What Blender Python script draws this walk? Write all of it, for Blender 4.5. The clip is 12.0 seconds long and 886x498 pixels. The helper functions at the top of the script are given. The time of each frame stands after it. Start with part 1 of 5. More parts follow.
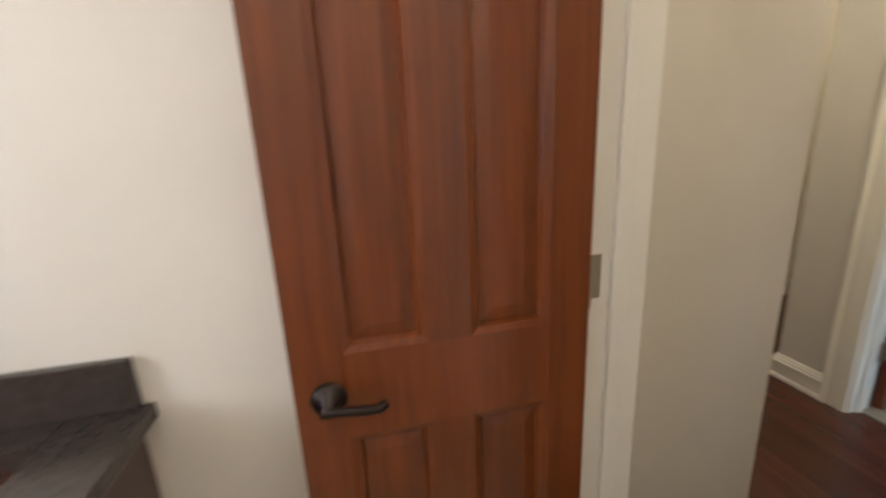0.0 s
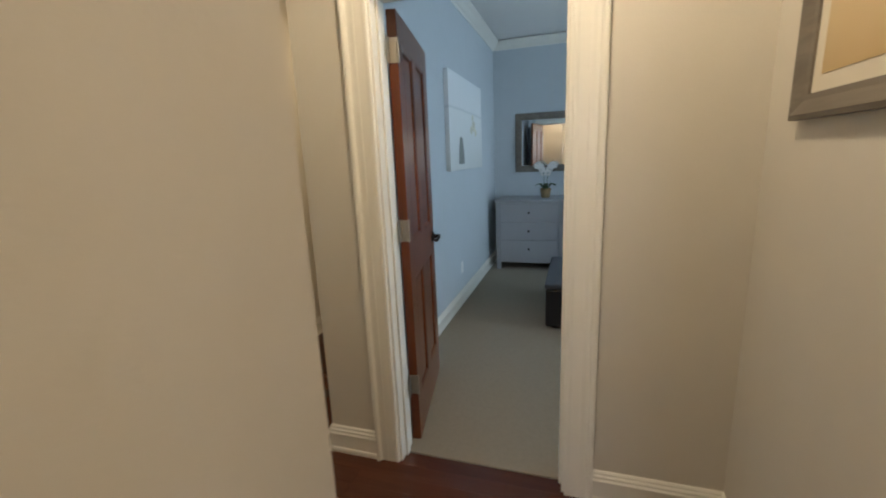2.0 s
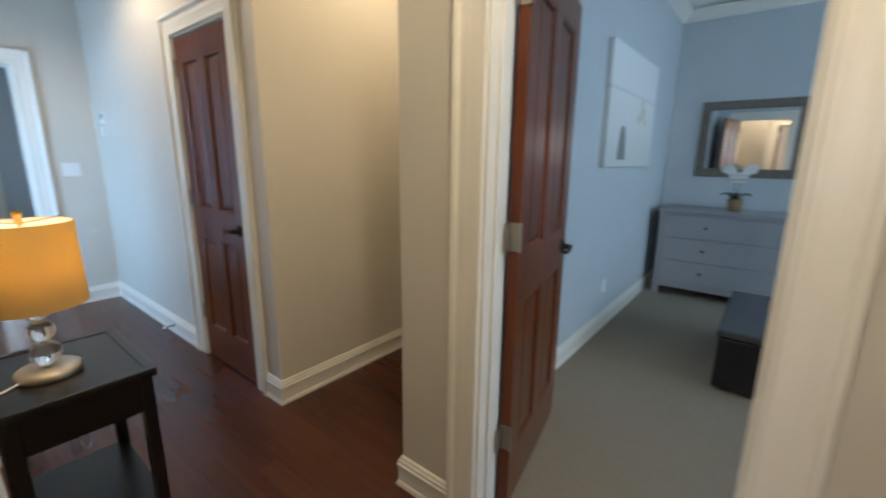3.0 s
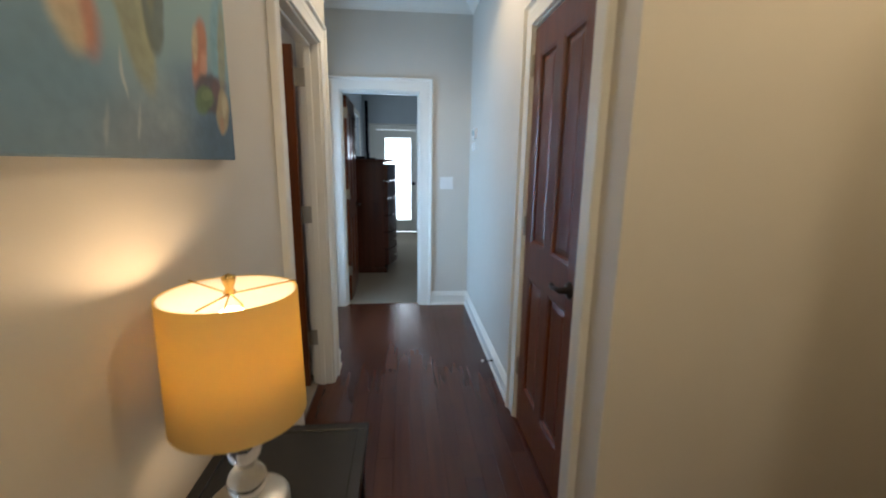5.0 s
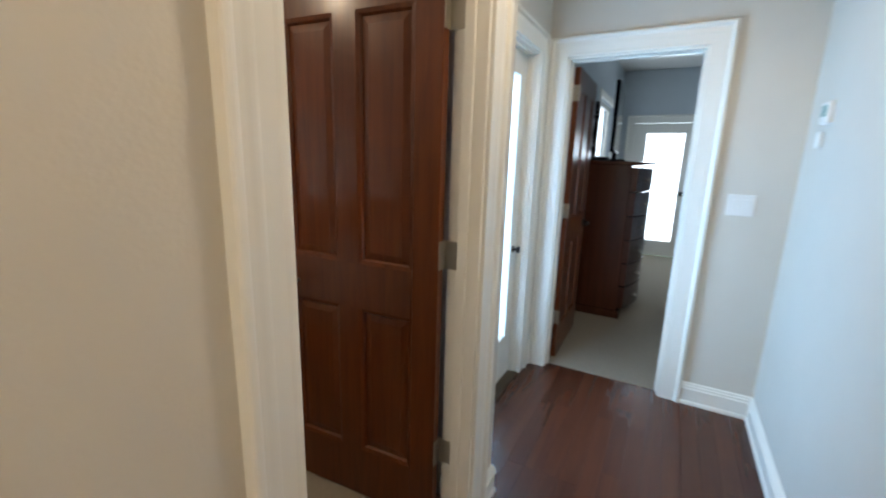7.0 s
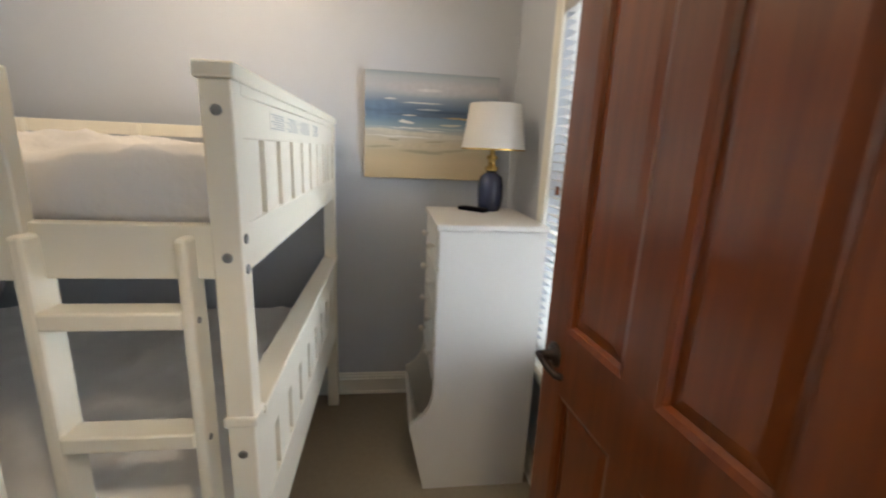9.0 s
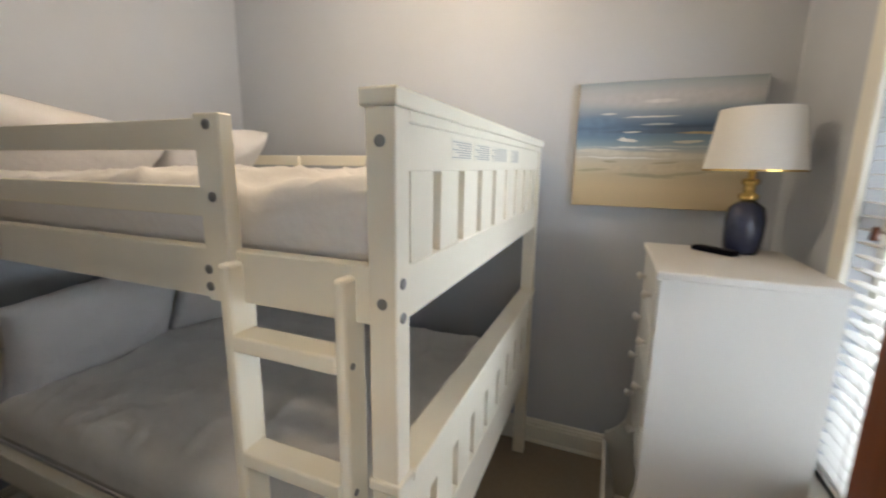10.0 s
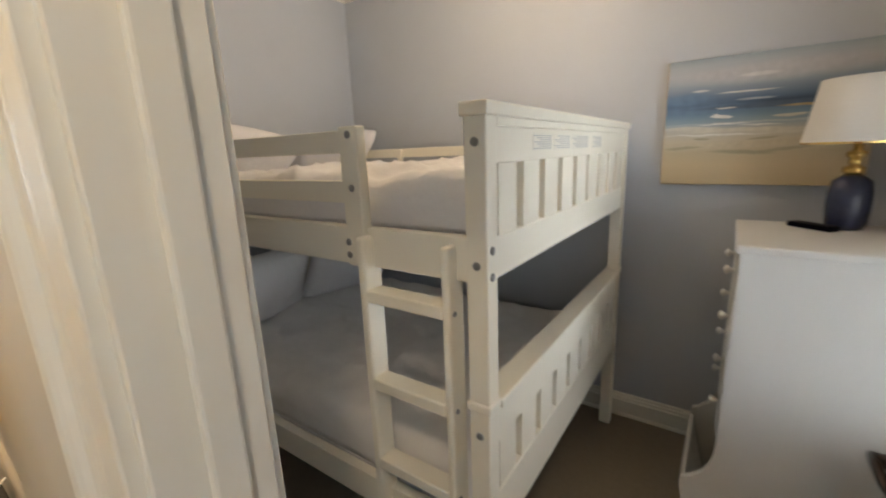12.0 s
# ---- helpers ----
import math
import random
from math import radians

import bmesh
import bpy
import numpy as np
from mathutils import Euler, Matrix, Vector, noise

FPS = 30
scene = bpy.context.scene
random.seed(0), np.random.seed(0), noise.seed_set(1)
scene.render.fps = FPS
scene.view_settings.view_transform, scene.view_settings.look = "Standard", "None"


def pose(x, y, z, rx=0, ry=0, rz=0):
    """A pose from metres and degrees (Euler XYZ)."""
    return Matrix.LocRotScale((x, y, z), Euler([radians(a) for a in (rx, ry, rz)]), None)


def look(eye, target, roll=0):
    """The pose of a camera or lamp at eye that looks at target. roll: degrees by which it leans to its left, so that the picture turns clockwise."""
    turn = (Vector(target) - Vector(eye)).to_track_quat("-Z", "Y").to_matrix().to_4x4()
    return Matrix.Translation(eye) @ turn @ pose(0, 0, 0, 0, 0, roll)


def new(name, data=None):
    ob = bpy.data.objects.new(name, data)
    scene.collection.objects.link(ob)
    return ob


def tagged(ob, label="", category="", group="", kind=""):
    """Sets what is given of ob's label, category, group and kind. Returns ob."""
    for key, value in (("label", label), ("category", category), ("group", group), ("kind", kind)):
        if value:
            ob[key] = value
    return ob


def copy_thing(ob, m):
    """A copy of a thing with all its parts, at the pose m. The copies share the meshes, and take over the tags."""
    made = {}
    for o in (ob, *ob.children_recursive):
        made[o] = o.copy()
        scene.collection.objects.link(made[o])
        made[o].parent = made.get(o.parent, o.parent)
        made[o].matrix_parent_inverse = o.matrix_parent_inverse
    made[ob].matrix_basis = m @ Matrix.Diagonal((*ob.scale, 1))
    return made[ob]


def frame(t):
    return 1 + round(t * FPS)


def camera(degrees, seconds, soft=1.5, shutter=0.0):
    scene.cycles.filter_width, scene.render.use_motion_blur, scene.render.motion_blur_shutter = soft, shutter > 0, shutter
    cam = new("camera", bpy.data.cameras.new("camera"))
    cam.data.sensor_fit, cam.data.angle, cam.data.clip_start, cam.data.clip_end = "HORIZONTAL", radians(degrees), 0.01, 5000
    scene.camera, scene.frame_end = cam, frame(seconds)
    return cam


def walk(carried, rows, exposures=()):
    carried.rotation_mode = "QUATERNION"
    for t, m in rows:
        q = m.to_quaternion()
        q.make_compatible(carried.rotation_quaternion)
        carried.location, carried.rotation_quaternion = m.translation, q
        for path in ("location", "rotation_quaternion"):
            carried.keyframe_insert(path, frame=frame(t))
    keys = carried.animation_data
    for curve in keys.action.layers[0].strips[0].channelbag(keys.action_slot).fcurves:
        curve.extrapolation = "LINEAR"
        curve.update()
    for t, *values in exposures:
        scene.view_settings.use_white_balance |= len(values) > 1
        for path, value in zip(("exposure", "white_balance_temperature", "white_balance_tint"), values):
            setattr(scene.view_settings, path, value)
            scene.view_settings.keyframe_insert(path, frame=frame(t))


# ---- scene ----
cam = camera(93.7, 12.0, soft=2.0, shutter=0.4)
PATH = [
    (0, (0.511, 0.522, 1.4), (0.926, 2.411, 0.892), -2.7),
    (0.4, (0.577, 0.689, 1.414), (1.515, 2.395, 0.957), -2.5),
    (0.5, (0.607, 0.733, 1.405), (1.666, 2.369, 0.956), -2.0),
    (0.8, (0.716, 0.795, 1.431), (2.039, 2.232, 0.997), -2.7),
    (1, (0.796, 0.873, 1.412), (2.293, 2.135, 1.007), -2.5),
    (1.1, (0.823, 0.887, 1.409), (2.384, 2.073, 1.011), -2.4),
    (1.5, (0.975, 0.979, 1.419), (2.741, 1.827, 1.02), -2.4),
    (2, (1.222, 1.048, 1.418), (3.079, 1.655, 0.992), -2.5),
    (2.5, (1.486, 1.049, 1.405), (3.263, 1.852, 0.961), -1.1),
    (3, (1.717, 1.12, 1.365), (3.244, 2.336, 0.933), 0.6),
    (3.4, (1.86, 1.242, 1.359), (3.091, 2.759, 0.931), 1.2),
    (3.5, (1.894, 1.266, 1.367), (3.038, 2.851, 0.945), 1.3),
    (3.7, (1.956, 1.324, 1.395), (2.929, 3.017, 0.961), 1.0),
    (5.3, (2.229, 2.201, 1.408), (2.257, 4.16, 1.006), 0.8),
    (5.5, (2.253, 2.334, 1.41), (2.178, 4.291, 1.002), 0.7),
    (6, (2.282, 2.64, 1.454), (1.96, 4.569, 1.036), 0.8),
    (6.1, (2.284, 2.709, 1.43), (1.907, 4.63, 1.021), 0.9),
    (6.5, (2.277, 2.978, 1.418), (1.664, 4.837, 1.006), 1.0),
    (6.7, (2.274, 3.096, 1.42), (1.538, 4.909, 1.006), 1.2),
    (8.3, (2.023, 3.831, 1.454), (0.315, 4.753, 0.974), 2.7),
    (8.4, (1.997, 3.846, 1.451), (0.248, 4.69, 0.974), 2.7),
    (8.5, (1.974, 3.874, 1.452), (0.177, 4.611, 0.975), 2.7),
    (8.7, (1.924, 3.939, 1.437), (0.052, 4.47, 0.977), 2.7),
    (9, (1.852, 3.984, 1.459), (-0.077, 4.242, 1.0), 2.5),
    (9.5, (1.734, 4.024, 1.465), (-0.206, 3.788, 1.039), 1.7),
    (10, (1.626, 4.026, 1.474), (-0.193, 3.292, 1.085), 0.8),
    (10.5, (1.577, 4.022, 1.499), (-0.046, 2.905, 1.153), -0.3),
    (11, (1.577, 4.027, 1.519), (0.147, 2.667, 1.195), -1.1),
    (11.5, (1.674, 4.056, 1.501), (0.214, 2.744, 1.116), -1.9),
    (11.6, (1.702, 4.067, 1.498), (0.224, 2.78, 1.099), -2.2),
    (12, (1.815, 4.131, 1.494), (0.218, 3.016, 1.04), -2.2),
]
walk(cam, [(t, look(eye, target, roll)) for t, eye, target, roll in PATH],
     [(0.0, 0.15, 5900, 10), (0.5, 0.3, 6200, 10), (1.2, 0.0, 6200, 10), (2.0, 0.0, 6400, 10), (3.0, 0.08, 6100, 10), (3.6, 0.1, 6500, 10), (5.4, -0.22, 6250, 11), (6.0, 0.1, 6350, 11), (6.6, 0.22, 6400, 11), (8.4, 0.62, 6600, 10), (9.2, 0.76, 6600, 10), (11.0, 0.70, 6700, 10), (12.0, 0.45, 6900, 11)])

# ---- world and lights ----
world = bpy.data.worlds.new("sky")
scene.world = world
world.use_nodes = True
wn = world.node_tree
sky = wn.nodes.new("ShaderNodeTexSky")
sky.sky_type, sky.sun_disc = "NISHITA", False
sky.sun_elevation, sky.sun_rotation = radians(48), radians(200)
wn.nodes["Background"].inputs["Strength"].default_value = 0.12
wn.links.new(sky.outputs["Color"], wn.nodes["Background"].inputs["Color"])

sun_data = bpy.data.lights.new("sun", "SUN")
sun_data.energy, sun_data.angle, sun_data.color = 2.5, radians(0.6), (1.0, 0.95, 0.86)
sun = new("sun", sun_data)
sun.matrix_world = look((0, 0, 12), (3.2, 9.0, 0))


def area_light(name, eye, target, w, h, power, color):
    d = bpy.data.lights.new(name, "AREA")
    d.shape, d.size, d.size_y, d.energy, d.color = "RECTANGLE", w, h, power, color
    ob = new(name, d)
    ob.matrix_world = look(eye, target)
    return ob


def bulb(name, place, power, color, radius=0.05, cone=0):
    """A round bulb; with a cone angle, a recessed lamp that shines downwards."""
    d = bpy.data.lights.new(name, "SPOT" if cone else "POINT")
    d.energy, d.color, d.shadow_soft_size = power, color, radius
    if cone:
        d.spot_size, d.spot_blend = radians(cone), 0.5
    ob = new(name, d)
    ob.location = place
    return ob


DAY = (0.72, 0.86, 1.0)
# daylight standing in the window openings
area_light("daylight_bunk_window", (0.72, 4.77, 1.33), (0.72, 3.0, 1.33), 1.0, 1.36, 23, (0.84, 0.92, 1.0))
area_light("daylight_bedroom_window", (4.8, -2.19, 1.5), (4.8, 1.0, 1.5), 1.9, 1.4, 37, (0.62, 0.82, 1.0))
area_light("daylight_glass_door", (2.045, 10.71, 1.075), (2.045, 6.0, 1.075), 0.5, 1.6, 9, DAY)
# cool fill for the far room, from a window added in its west wall
area_light("side_window_fill", (1.24, 9.3, 1.5), (3.0, 9.3, 1.5), 1.1, 1.3, 9, (0.66, 0.83, 1.0))
area_light("daylight_hall_door", (1.350, 5.43, 1.12), (2.8, 5.43, 1.12), 0.50, 1.56, 19, (0.36, 0.64, 1.0))
area_light("daylight_bath_window", (-2.0, 0.3, 1.7), (0.5, 0.3, 1.7), 0.9, 0.9, 22, (0.95, 0.95, 1.0))
# lamps
bulb("table_lamp_bulb", (1.873, 2.755, 1.122), 2.8, (1.0, 0.66, 0.38), 0.03)
bulb("bunk_ceiling_bulb", (0.35, 3.25, 2.42), 11.5, (1.0, 0.78, 0.54), 0.05)
bulb("bath_ceiling_bulb", (0.35, -0.1, 2.66), 17, (1.0, 0.85, 0.68), 0.1)
bulb("passage_ceiling_bulb", (2.14, 1.20, 2.68), 55, (1.0, 0.80, 0.55), 0.08, 166)
# added warm fill for the side passage and the wall opposite, source unseen
bulb("side_passage_fill_bulb", (3.55, 2.50, 2.68), 33, (1.0, 0.76, 0.46), 0.08, 166)
# added fill that lifts the hall walls and casings; no such lamp in view
bulb("hall_fill_bulb", (2.27, 4.4, 2.68), 33, (1.0, 0.80, 0.56), 0.08, 166)

# ---- materials ----


def mat(name, color, rough=0.6, metal=0.0, vary=0.06, scale=6.0, bump=0.0, bump_scale=120.0, spec=0.5):
    """Paint, fabric or metal: a base colour with cloudy variation and fine relief."""
    m = bpy.data.materials.new(name)
    m.use_nodes = True
    nt = m.node_tree
    b = nt.nodes["Principled BSDF"]
    b.inputs["Roughness"].default_value, b.inputs["Metallic"].default_value = rough, metal
    b.inputs["Specular IOR Level"].default_value = spec
    co = nt.nodes.new("ShaderNodeTexCoord")
    n1 = nt.nodes.new("ShaderNodeTexNoise")
    n1.inputs["Scale"].default_value, n1.inputs["Detail"].default_value = scale, 6
    nt.links.new(co.outputs["Object"], n1.inputs["Vector"])
    ramp = nt.nodes.new("ShaderNodeMixRGB")
    lo = [c * (1 - vary) for c in color]
    hi = [min(1, c * (1 + vary)) for c in color]
    ramp.inputs[1].default_value, ramp.inputs[2].default_value = (*lo, 1), (*hi, 1)
    nt.links.new(n1.outputs["Fac"], ramp.inputs[0])
    nt.links.new(ramp.outputs[0], b.inputs["Base Color"])
    if bump:
        n2 = nt.nodes.new("ShaderNodeTexNoise")
        n2.inputs["Scale"].default_value, n2.inputs["Detail"].default_value = bump_scale, 3
        nt.links.new(co.outputs["Object"], n2.inputs["Vector"])
        bp = nt.nodes.new("ShaderNodeBump")
        bp.inputs["Strength"].default_value, bp.inputs["Distance"].default_value = bump, 0.004
        nt.links.new(n2.outputs["Fac"], bp.inputs["Height"])
        nt.links.new(bp.outputs[0], b.inputs["Normal"])
    return m


def wood(name, dark, light, rough=0.3, along="Z", grain=22.0, per_piece=0.0, coat=0.0):
    """Stained timber with streaks along one axis and slower tone changes."""
    m = bpy.data.materials.new(name)
    m.use_nodes = True
    nt = m.node_tree
    b = nt.nodes["Principled BSDF"]
    b.inputs["Roughness"].default_value = rough
    b.inputs["Specular IOR Level"].default_value = 0.4
    b.inputs["Coat Weight"].default_value, b.inputs["Coat Roughness"].default_value = coat, 0.17
    co = nt.nodes.new("ShaderNodeTexCoord")
    info = nt.nodes.new("ShaderNodeObjectInfo")
    mp = nt.nodes.new("ShaderNodeMapping")
    st = {"X": (0.06, 1, 1), "Y": (1, 0.06, 1), "Z": (1, 1, 0.06)}[along]
    mp.inputs["Scale"].default_value = st
    nt.links.new(co.outputs["Object"], mp.inputs["Vector"])
    shift = nt.nodes.new("ShaderNodeVectorMath")
    shift.operation = "SCALE"
    shift.inputs[0].default_value = (17, 31, 5)
    nt.links.new(info.outputs["Random"], shift.inputs["Scale"])
    nt.links.new(shift.outputs["Vector"], mp.inputs["Location"])
    n1 = nt.nodes.new("ShaderNodeTexNoise")
    n1.inputs["Scale"].default_value, n1.inputs["Detail"].default_value, n1.inputs["Distortion"].default_value = grain, 8, 0.6
    nt.links.new(mp.outputs["Vector"], n1.inputs["Vector"])
    n2 = nt.nodes.new("ShaderNodeTexNoise")
    n2.inputs["Scale"].default_value = 3.0
    nt.links.new(mp.outputs["Vector"], n2.inputs["Vector"])
    mixf = nt.nodes.new("ShaderNodeMath")
    mixf.operation = "MULTIPLY_ADD"
    mixf.inputs[1].default_value = 0.65
    nt.links.new(n1.outputs["Fac"], mixf.inputs[0])
    half = nt.nodes.new("ShaderNodeMath")
    half.operation = "MULTIPLY"
    half.inputs[1].default_value = 0.35
    nt.links.new(n2.outputs["Fac"], half.inputs[0])
    nt.links.new(half.outputs[0], mixf.inputs[2])
    ramp = nt.nodes.new("ShaderNodeValToRGB")
    ramp.color_ramp.elements[0].position, ramp.color_ramp.elements[1].position = 0.26, 0.74
    ramp.color_ramp.elements[0].color, ramp.color_ramp.elements[1].color = (*dark, 1), (*light, 1)
    nt.links.new(mixf.outputs[0], ramp.inputs["Fac"])
    out = ramp.outputs["Color"]
    if per_piece:
        hsv = nt.nodes.new("ShaderNodeHueSaturation")
        mr = nt.nodes.new("ShaderNodeMapRange")
        mr.inputs["To Min"].default_value, mr.inputs["To Max"].default_value = 1 - per_piece, 1 + per_piece
        nt.links.new(info.outputs["Random"], mr.inputs["Value"])
        nt.links.new(mr.outputs[0], hsv.inputs["Value"])
        nt.links.new(out, hsv.inputs["Color"])
        out = hsv.outputs["Color"]
    nt.links.new(out, b.inputs["Base Color"])
    bp = nt.nodes.new("ShaderNodeBump")
    bp.inputs["Strength"].default_value, bp.inputs["Distance"].default_value = 0.03, 0.002
    nt.links.new(n1.outputs["Fac"], bp.inputs["Height"])
    nt.links.new(bp.outputs[0], b.inputs["Normal"])
    return m


def glass(name, tint=(1, 1, 1), rough=0.0):
    m = bpy.data.materials.new(name)
    m.use_nodes = True
    b = m.node_tree.nodes["Principled BSDF"]
    b.inputs["Base Color"].default_value = (*tint, 1)
    b.inputs["Transmission Weight"].default_value, b.inputs["Roughness"].default_value = 1.0, rough
    b.inputs["IOR"].default_value = 1.45
    return m


def glow(name, color, strength):
    m = bpy.data.materials.new(name)
    m.use_nodes = True
    b = m.node_tree.nodes["Principled BSDF"]
    b.inputs["Base Color"].default_value = (*color, 1)
    b.inputs["Emission Color"].default_value = (*color, 1)
    b.inputs["Emission Strength"].default_value = strength
    return m


def shade_cloth(name, color, through_color, amount):
    """Lampshade linen: part of the light passes through it."""
    m = bpy.data.materials.new(name)
    m.use_nodes = True
    nt = m.node_tree
    nt.nodes.remove(nt.nodes["Principled BSDF"])
    d, t, mix = nt.nodes.new("ShaderNodeBsdfDiffuse"), nt.nodes.new("ShaderNodeBsdfTranslucent"), nt.nodes.new("ShaderNodeMixShader")
    co, w = nt.nodes.new("ShaderNodeTexCoord"), nt.nodes.new("ShaderNodeTexNoise")
    w.inputs["Scale"].default_value = 160
    nt.links.new(co.outputs["Object"], w.inputs["Vector"])
    rgb = nt.nodes.new("ShaderNodeMixRGB")
    rgb.inputs[1].default_value = (*[c * 0.9 for c in color], 1)
    rgb.inputs[2].default_value = (*color, 1)
    nt.links.new(w.outputs["Fac"], rgb.inputs[0])
    nt.links.new(rgb.outputs[0], d.inputs["Color"])
    t.inputs["Color"].default_value = (*through_color, 1)
    mix.inputs[0].default_value = amount
    nt.links.new(d.outputs[0], mix.inputs[1])
    nt.links.new(t.outputs[0], mix.inputs[2])
    nt.links.new(mix.outputs[0], nt.nodes["Material Output"].inputs["Surface"])
    return m


def bands(name, axis, lo, hi, stops, rough=0.75, wave=0.05, noise_scale=5.0, stretch=(1, 1, 1)):
    """A painted canvas: colour bands along one axis, broken up by brushwork."""
    m = bpy.data.materials.new(name)
    m.use_nodes = True
    nt = m.node_tree
    b = nt.nodes["Principled BSDF"]
    b.inputs["Roughness"].default_value = rough
    co = nt.nodes.new("ShaderNodeTexCoord")
    sep = nt.nodes.new("ShaderNodeSeparateXYZ")
    nt.links.new(co.outputs["Object"], sep.inputs[0])
    mr = nt.nodes.new("ShaderNodeMapRange")
    mr.inputs["From Min"].default_value, mr.inputs["From Max"].default_value = lo, hi
    nt.links.new(sep.outputs[axis], mr.inputs["Value"])
    mp = nt.nodes.new("ShaderNodeMapping")
    mp.inputs["Scale"].default_value = stretch
    nt.links.new(co.outputs["Object"], mp.inputs["Vector"])
    nz = nt.nodes.new("ShaderNodeTexNoise")
    nz.inputs["Scale"].default_value, nz.inputs["Detail"].default_value = noise_scale, 7
    nt.links.new(mp.outputs["Vector"], nz.inputs["Vector"])
    sub = nt.nodes.new("ShaderNodeMath")
    sub.operation = "SUBTRACT"
    sub.inputs[1].default_value = 0.5
    nt.links.new(nz.outputs["Fac"], sub.inputs[0])
    mad = nt.nodes.new("ShaderNodeMath")
    mad.operation = "MULTIPLY_ADD"
    mad.inputs[1].default_value = wave * 2
    nt.links.new(sub.outputs[0], mad.inputs[0])
    nt.links.new(mr.outputs[0], mad.inputs[2])
    ramp = nt.nodes.new("ShaderNodeValToRGB")
    el = ramp.color_ramp.elements
    while len(el) < len(stops):
        el.new(0.5)
    for e, (p, c) in zip(el, stops):
        e.position, e.color = p, (*c, 1)
    nt.links.new(mad.outputs[0], ramp.inputs["Fac"])
    nt.links.new(ramp.outputs["Color"], b.inputs["Base Color"])
    bp = nt.nodes.new("ShaderNodeBump")
    bp.inputs["Strength"].default_value, bp.inputs["Distance"].default_value = 0.25, 0.004
    nt.links.new(nz.outputs["Fac"], bp.inputs["Height"])
    nt.links.new(bp.outputs[0], b.inputs["Normal"])
    return m


def painted(name, u_axis, lo, hi, stops, strokes, wave=0.03, stretch=(1, 1, 1), noise_scale=6.0, wobble=0.03):
    """A painted canvas: bands up the z axis, then soft-edged strokes (u, z, half length, half height, turn, colour, softness, strength)."""
    m = bands(name, 2, lo, hi, stops, 0.7, wave, noise_scale, stretch)
    nt = m.node_tree
    b = nt.nodes["Principled BSDF"]
    col = b.inputs["Base Color"].links[0].from_socket
    co, nz = nt.nodes.new("ShaderNodeTexCoord"), nt.nodes.new("ShaderNodeTexNoise")
    nz.inputs["Scale"].default_value, nz.inputs["Detail"].default_value = 14, 4
    nt.links.new(co.outputs["Object"], nz.inputs["Vector"])
    off = nt.nodes.new("ShaderNodeVectorMath")
    off.operation = "MULTIPLY_ADD"
    off.inputs[1].default_value, off.inputs[2].default_value = (wobble * 2,) * 3, (-wobble,) * 3
    nt.links.new(nz.outputs["Color"], off.inputs[0])
    add = nt.nodes.new("ShaderNodeVectorMath")
    add.operation = "ADD"
    nt.links.new(co.outputs["Object"], add.inputs[0])
    nt.links.new(off.outputs[0], add.inputs[1])
    fine = nt.nodes.new("ShaderNodeTexNoise")
    fine.inputs["Scale"].default_value, fine.inputs["Detail"].default_value = 38, 6
    nt.links.new(co.outputs["Object"], fine.inputs["Vector"])
    for u, z, ru, rz, turn, colour, softness, strength in strokes:
        mp = nt.nodes.new("ShaderNodeMapping")
        mp.vector_type = "TEXTURE"
        if u_axis == "x":
            mp.inputs["Location"].default_value, mp.inputs["Rotation"].default_value, mp.inputs["Scale"].default_value = (u, 0, z), (0, radians(-turn), 0), (ru, 1e4, rz)
        else:
            mp.inputs["Location"].default_value, mp.inputs["Rotation"].default_value, mp.inputs["Scale"].default_value = (0, u, z), (radians(turn), 0, 0), (1e4, ru, rz)
        nt.links.new(add.outputs[0], mp.inputs["Vector"])
        ln = nt.nodes.new("ShaderNodeVectorMath")
        ln.operation = "LENGTH"
        nt.links.new(mp.outputs[0], ln.inputs[0])
        mr = nt.nodes.new("ShaderNodeMapRange")
        mr.interpolation_type = "SMOOTHSTEP"
        mr.inputs["From Min"].default_value, mr.inputs["From Max"].default_value = 1.0 + softness / 2, 1.0 - softness / 2
        mr.inputs["To Max"].default_value = strength
        nt.links.new(ln.outputs["Value"], mr.inputs["Value"])
        tone = nt.nodes.new("ShaderNodeMixRGB")
        tone.inputs[1].default_value, tone.inputs[2].default_value = (*[c * 0.72 for c in colour], 1), (*[min(1, c * 1.28) for c in colour], 1)
        nt.links.new(fine.outputs["Fac"], tone.inputs[0])
        mix = nt.nodes.new("ShaderNodeMixRGB")
        nt.links.new(mr.outputs[0], mix.inputs[0])
        nt.links.new(col, mix.inputs[1])
        nt.links.new(tone.outputs[0], mix.inputs[2])
        col = mix.outputs[0]
    nt.links.new(col, b.inputs["Base Color"])
    return m


GREIGE = mat("greige_wall_paint", (0.62, 0.585, 0.515), 0.55, bump=0.12, vary=0.03)
BATHPAINT = mat("cream_bath_paint", (0.78, 0.73, 0.64), 0.5, bump=0.12, vary=0.03)
BLUEPAINT = mat("blue_grey_bedroom_paint", (0.50, 0.55, 0.58), 0.55, bump=0.12, vary=0.03)
BUNKPAINT = mat("lavender_grey_bunk_paint", (0.485, 0.515, 0.568), 0.55, bump=0.12, vary=0.03)
CEILPAINT = mat("white_ceiling_paint", (0.80, 0.79, 0.76), 0.7, bump=0.15, vary=0.02)
TRIM = mat("white_trim_paint", (0.80, 0.78, 0.71), 0.30, vary=0.02, bump=0.02, bump_scale=260)
DOORWOOD = wood("cherry_door_wood", (0.075, 0.0165, 0.0030), (0.185, 0.044, 0.0068), 0.30, "Z", 40, 0.08, 0.3)
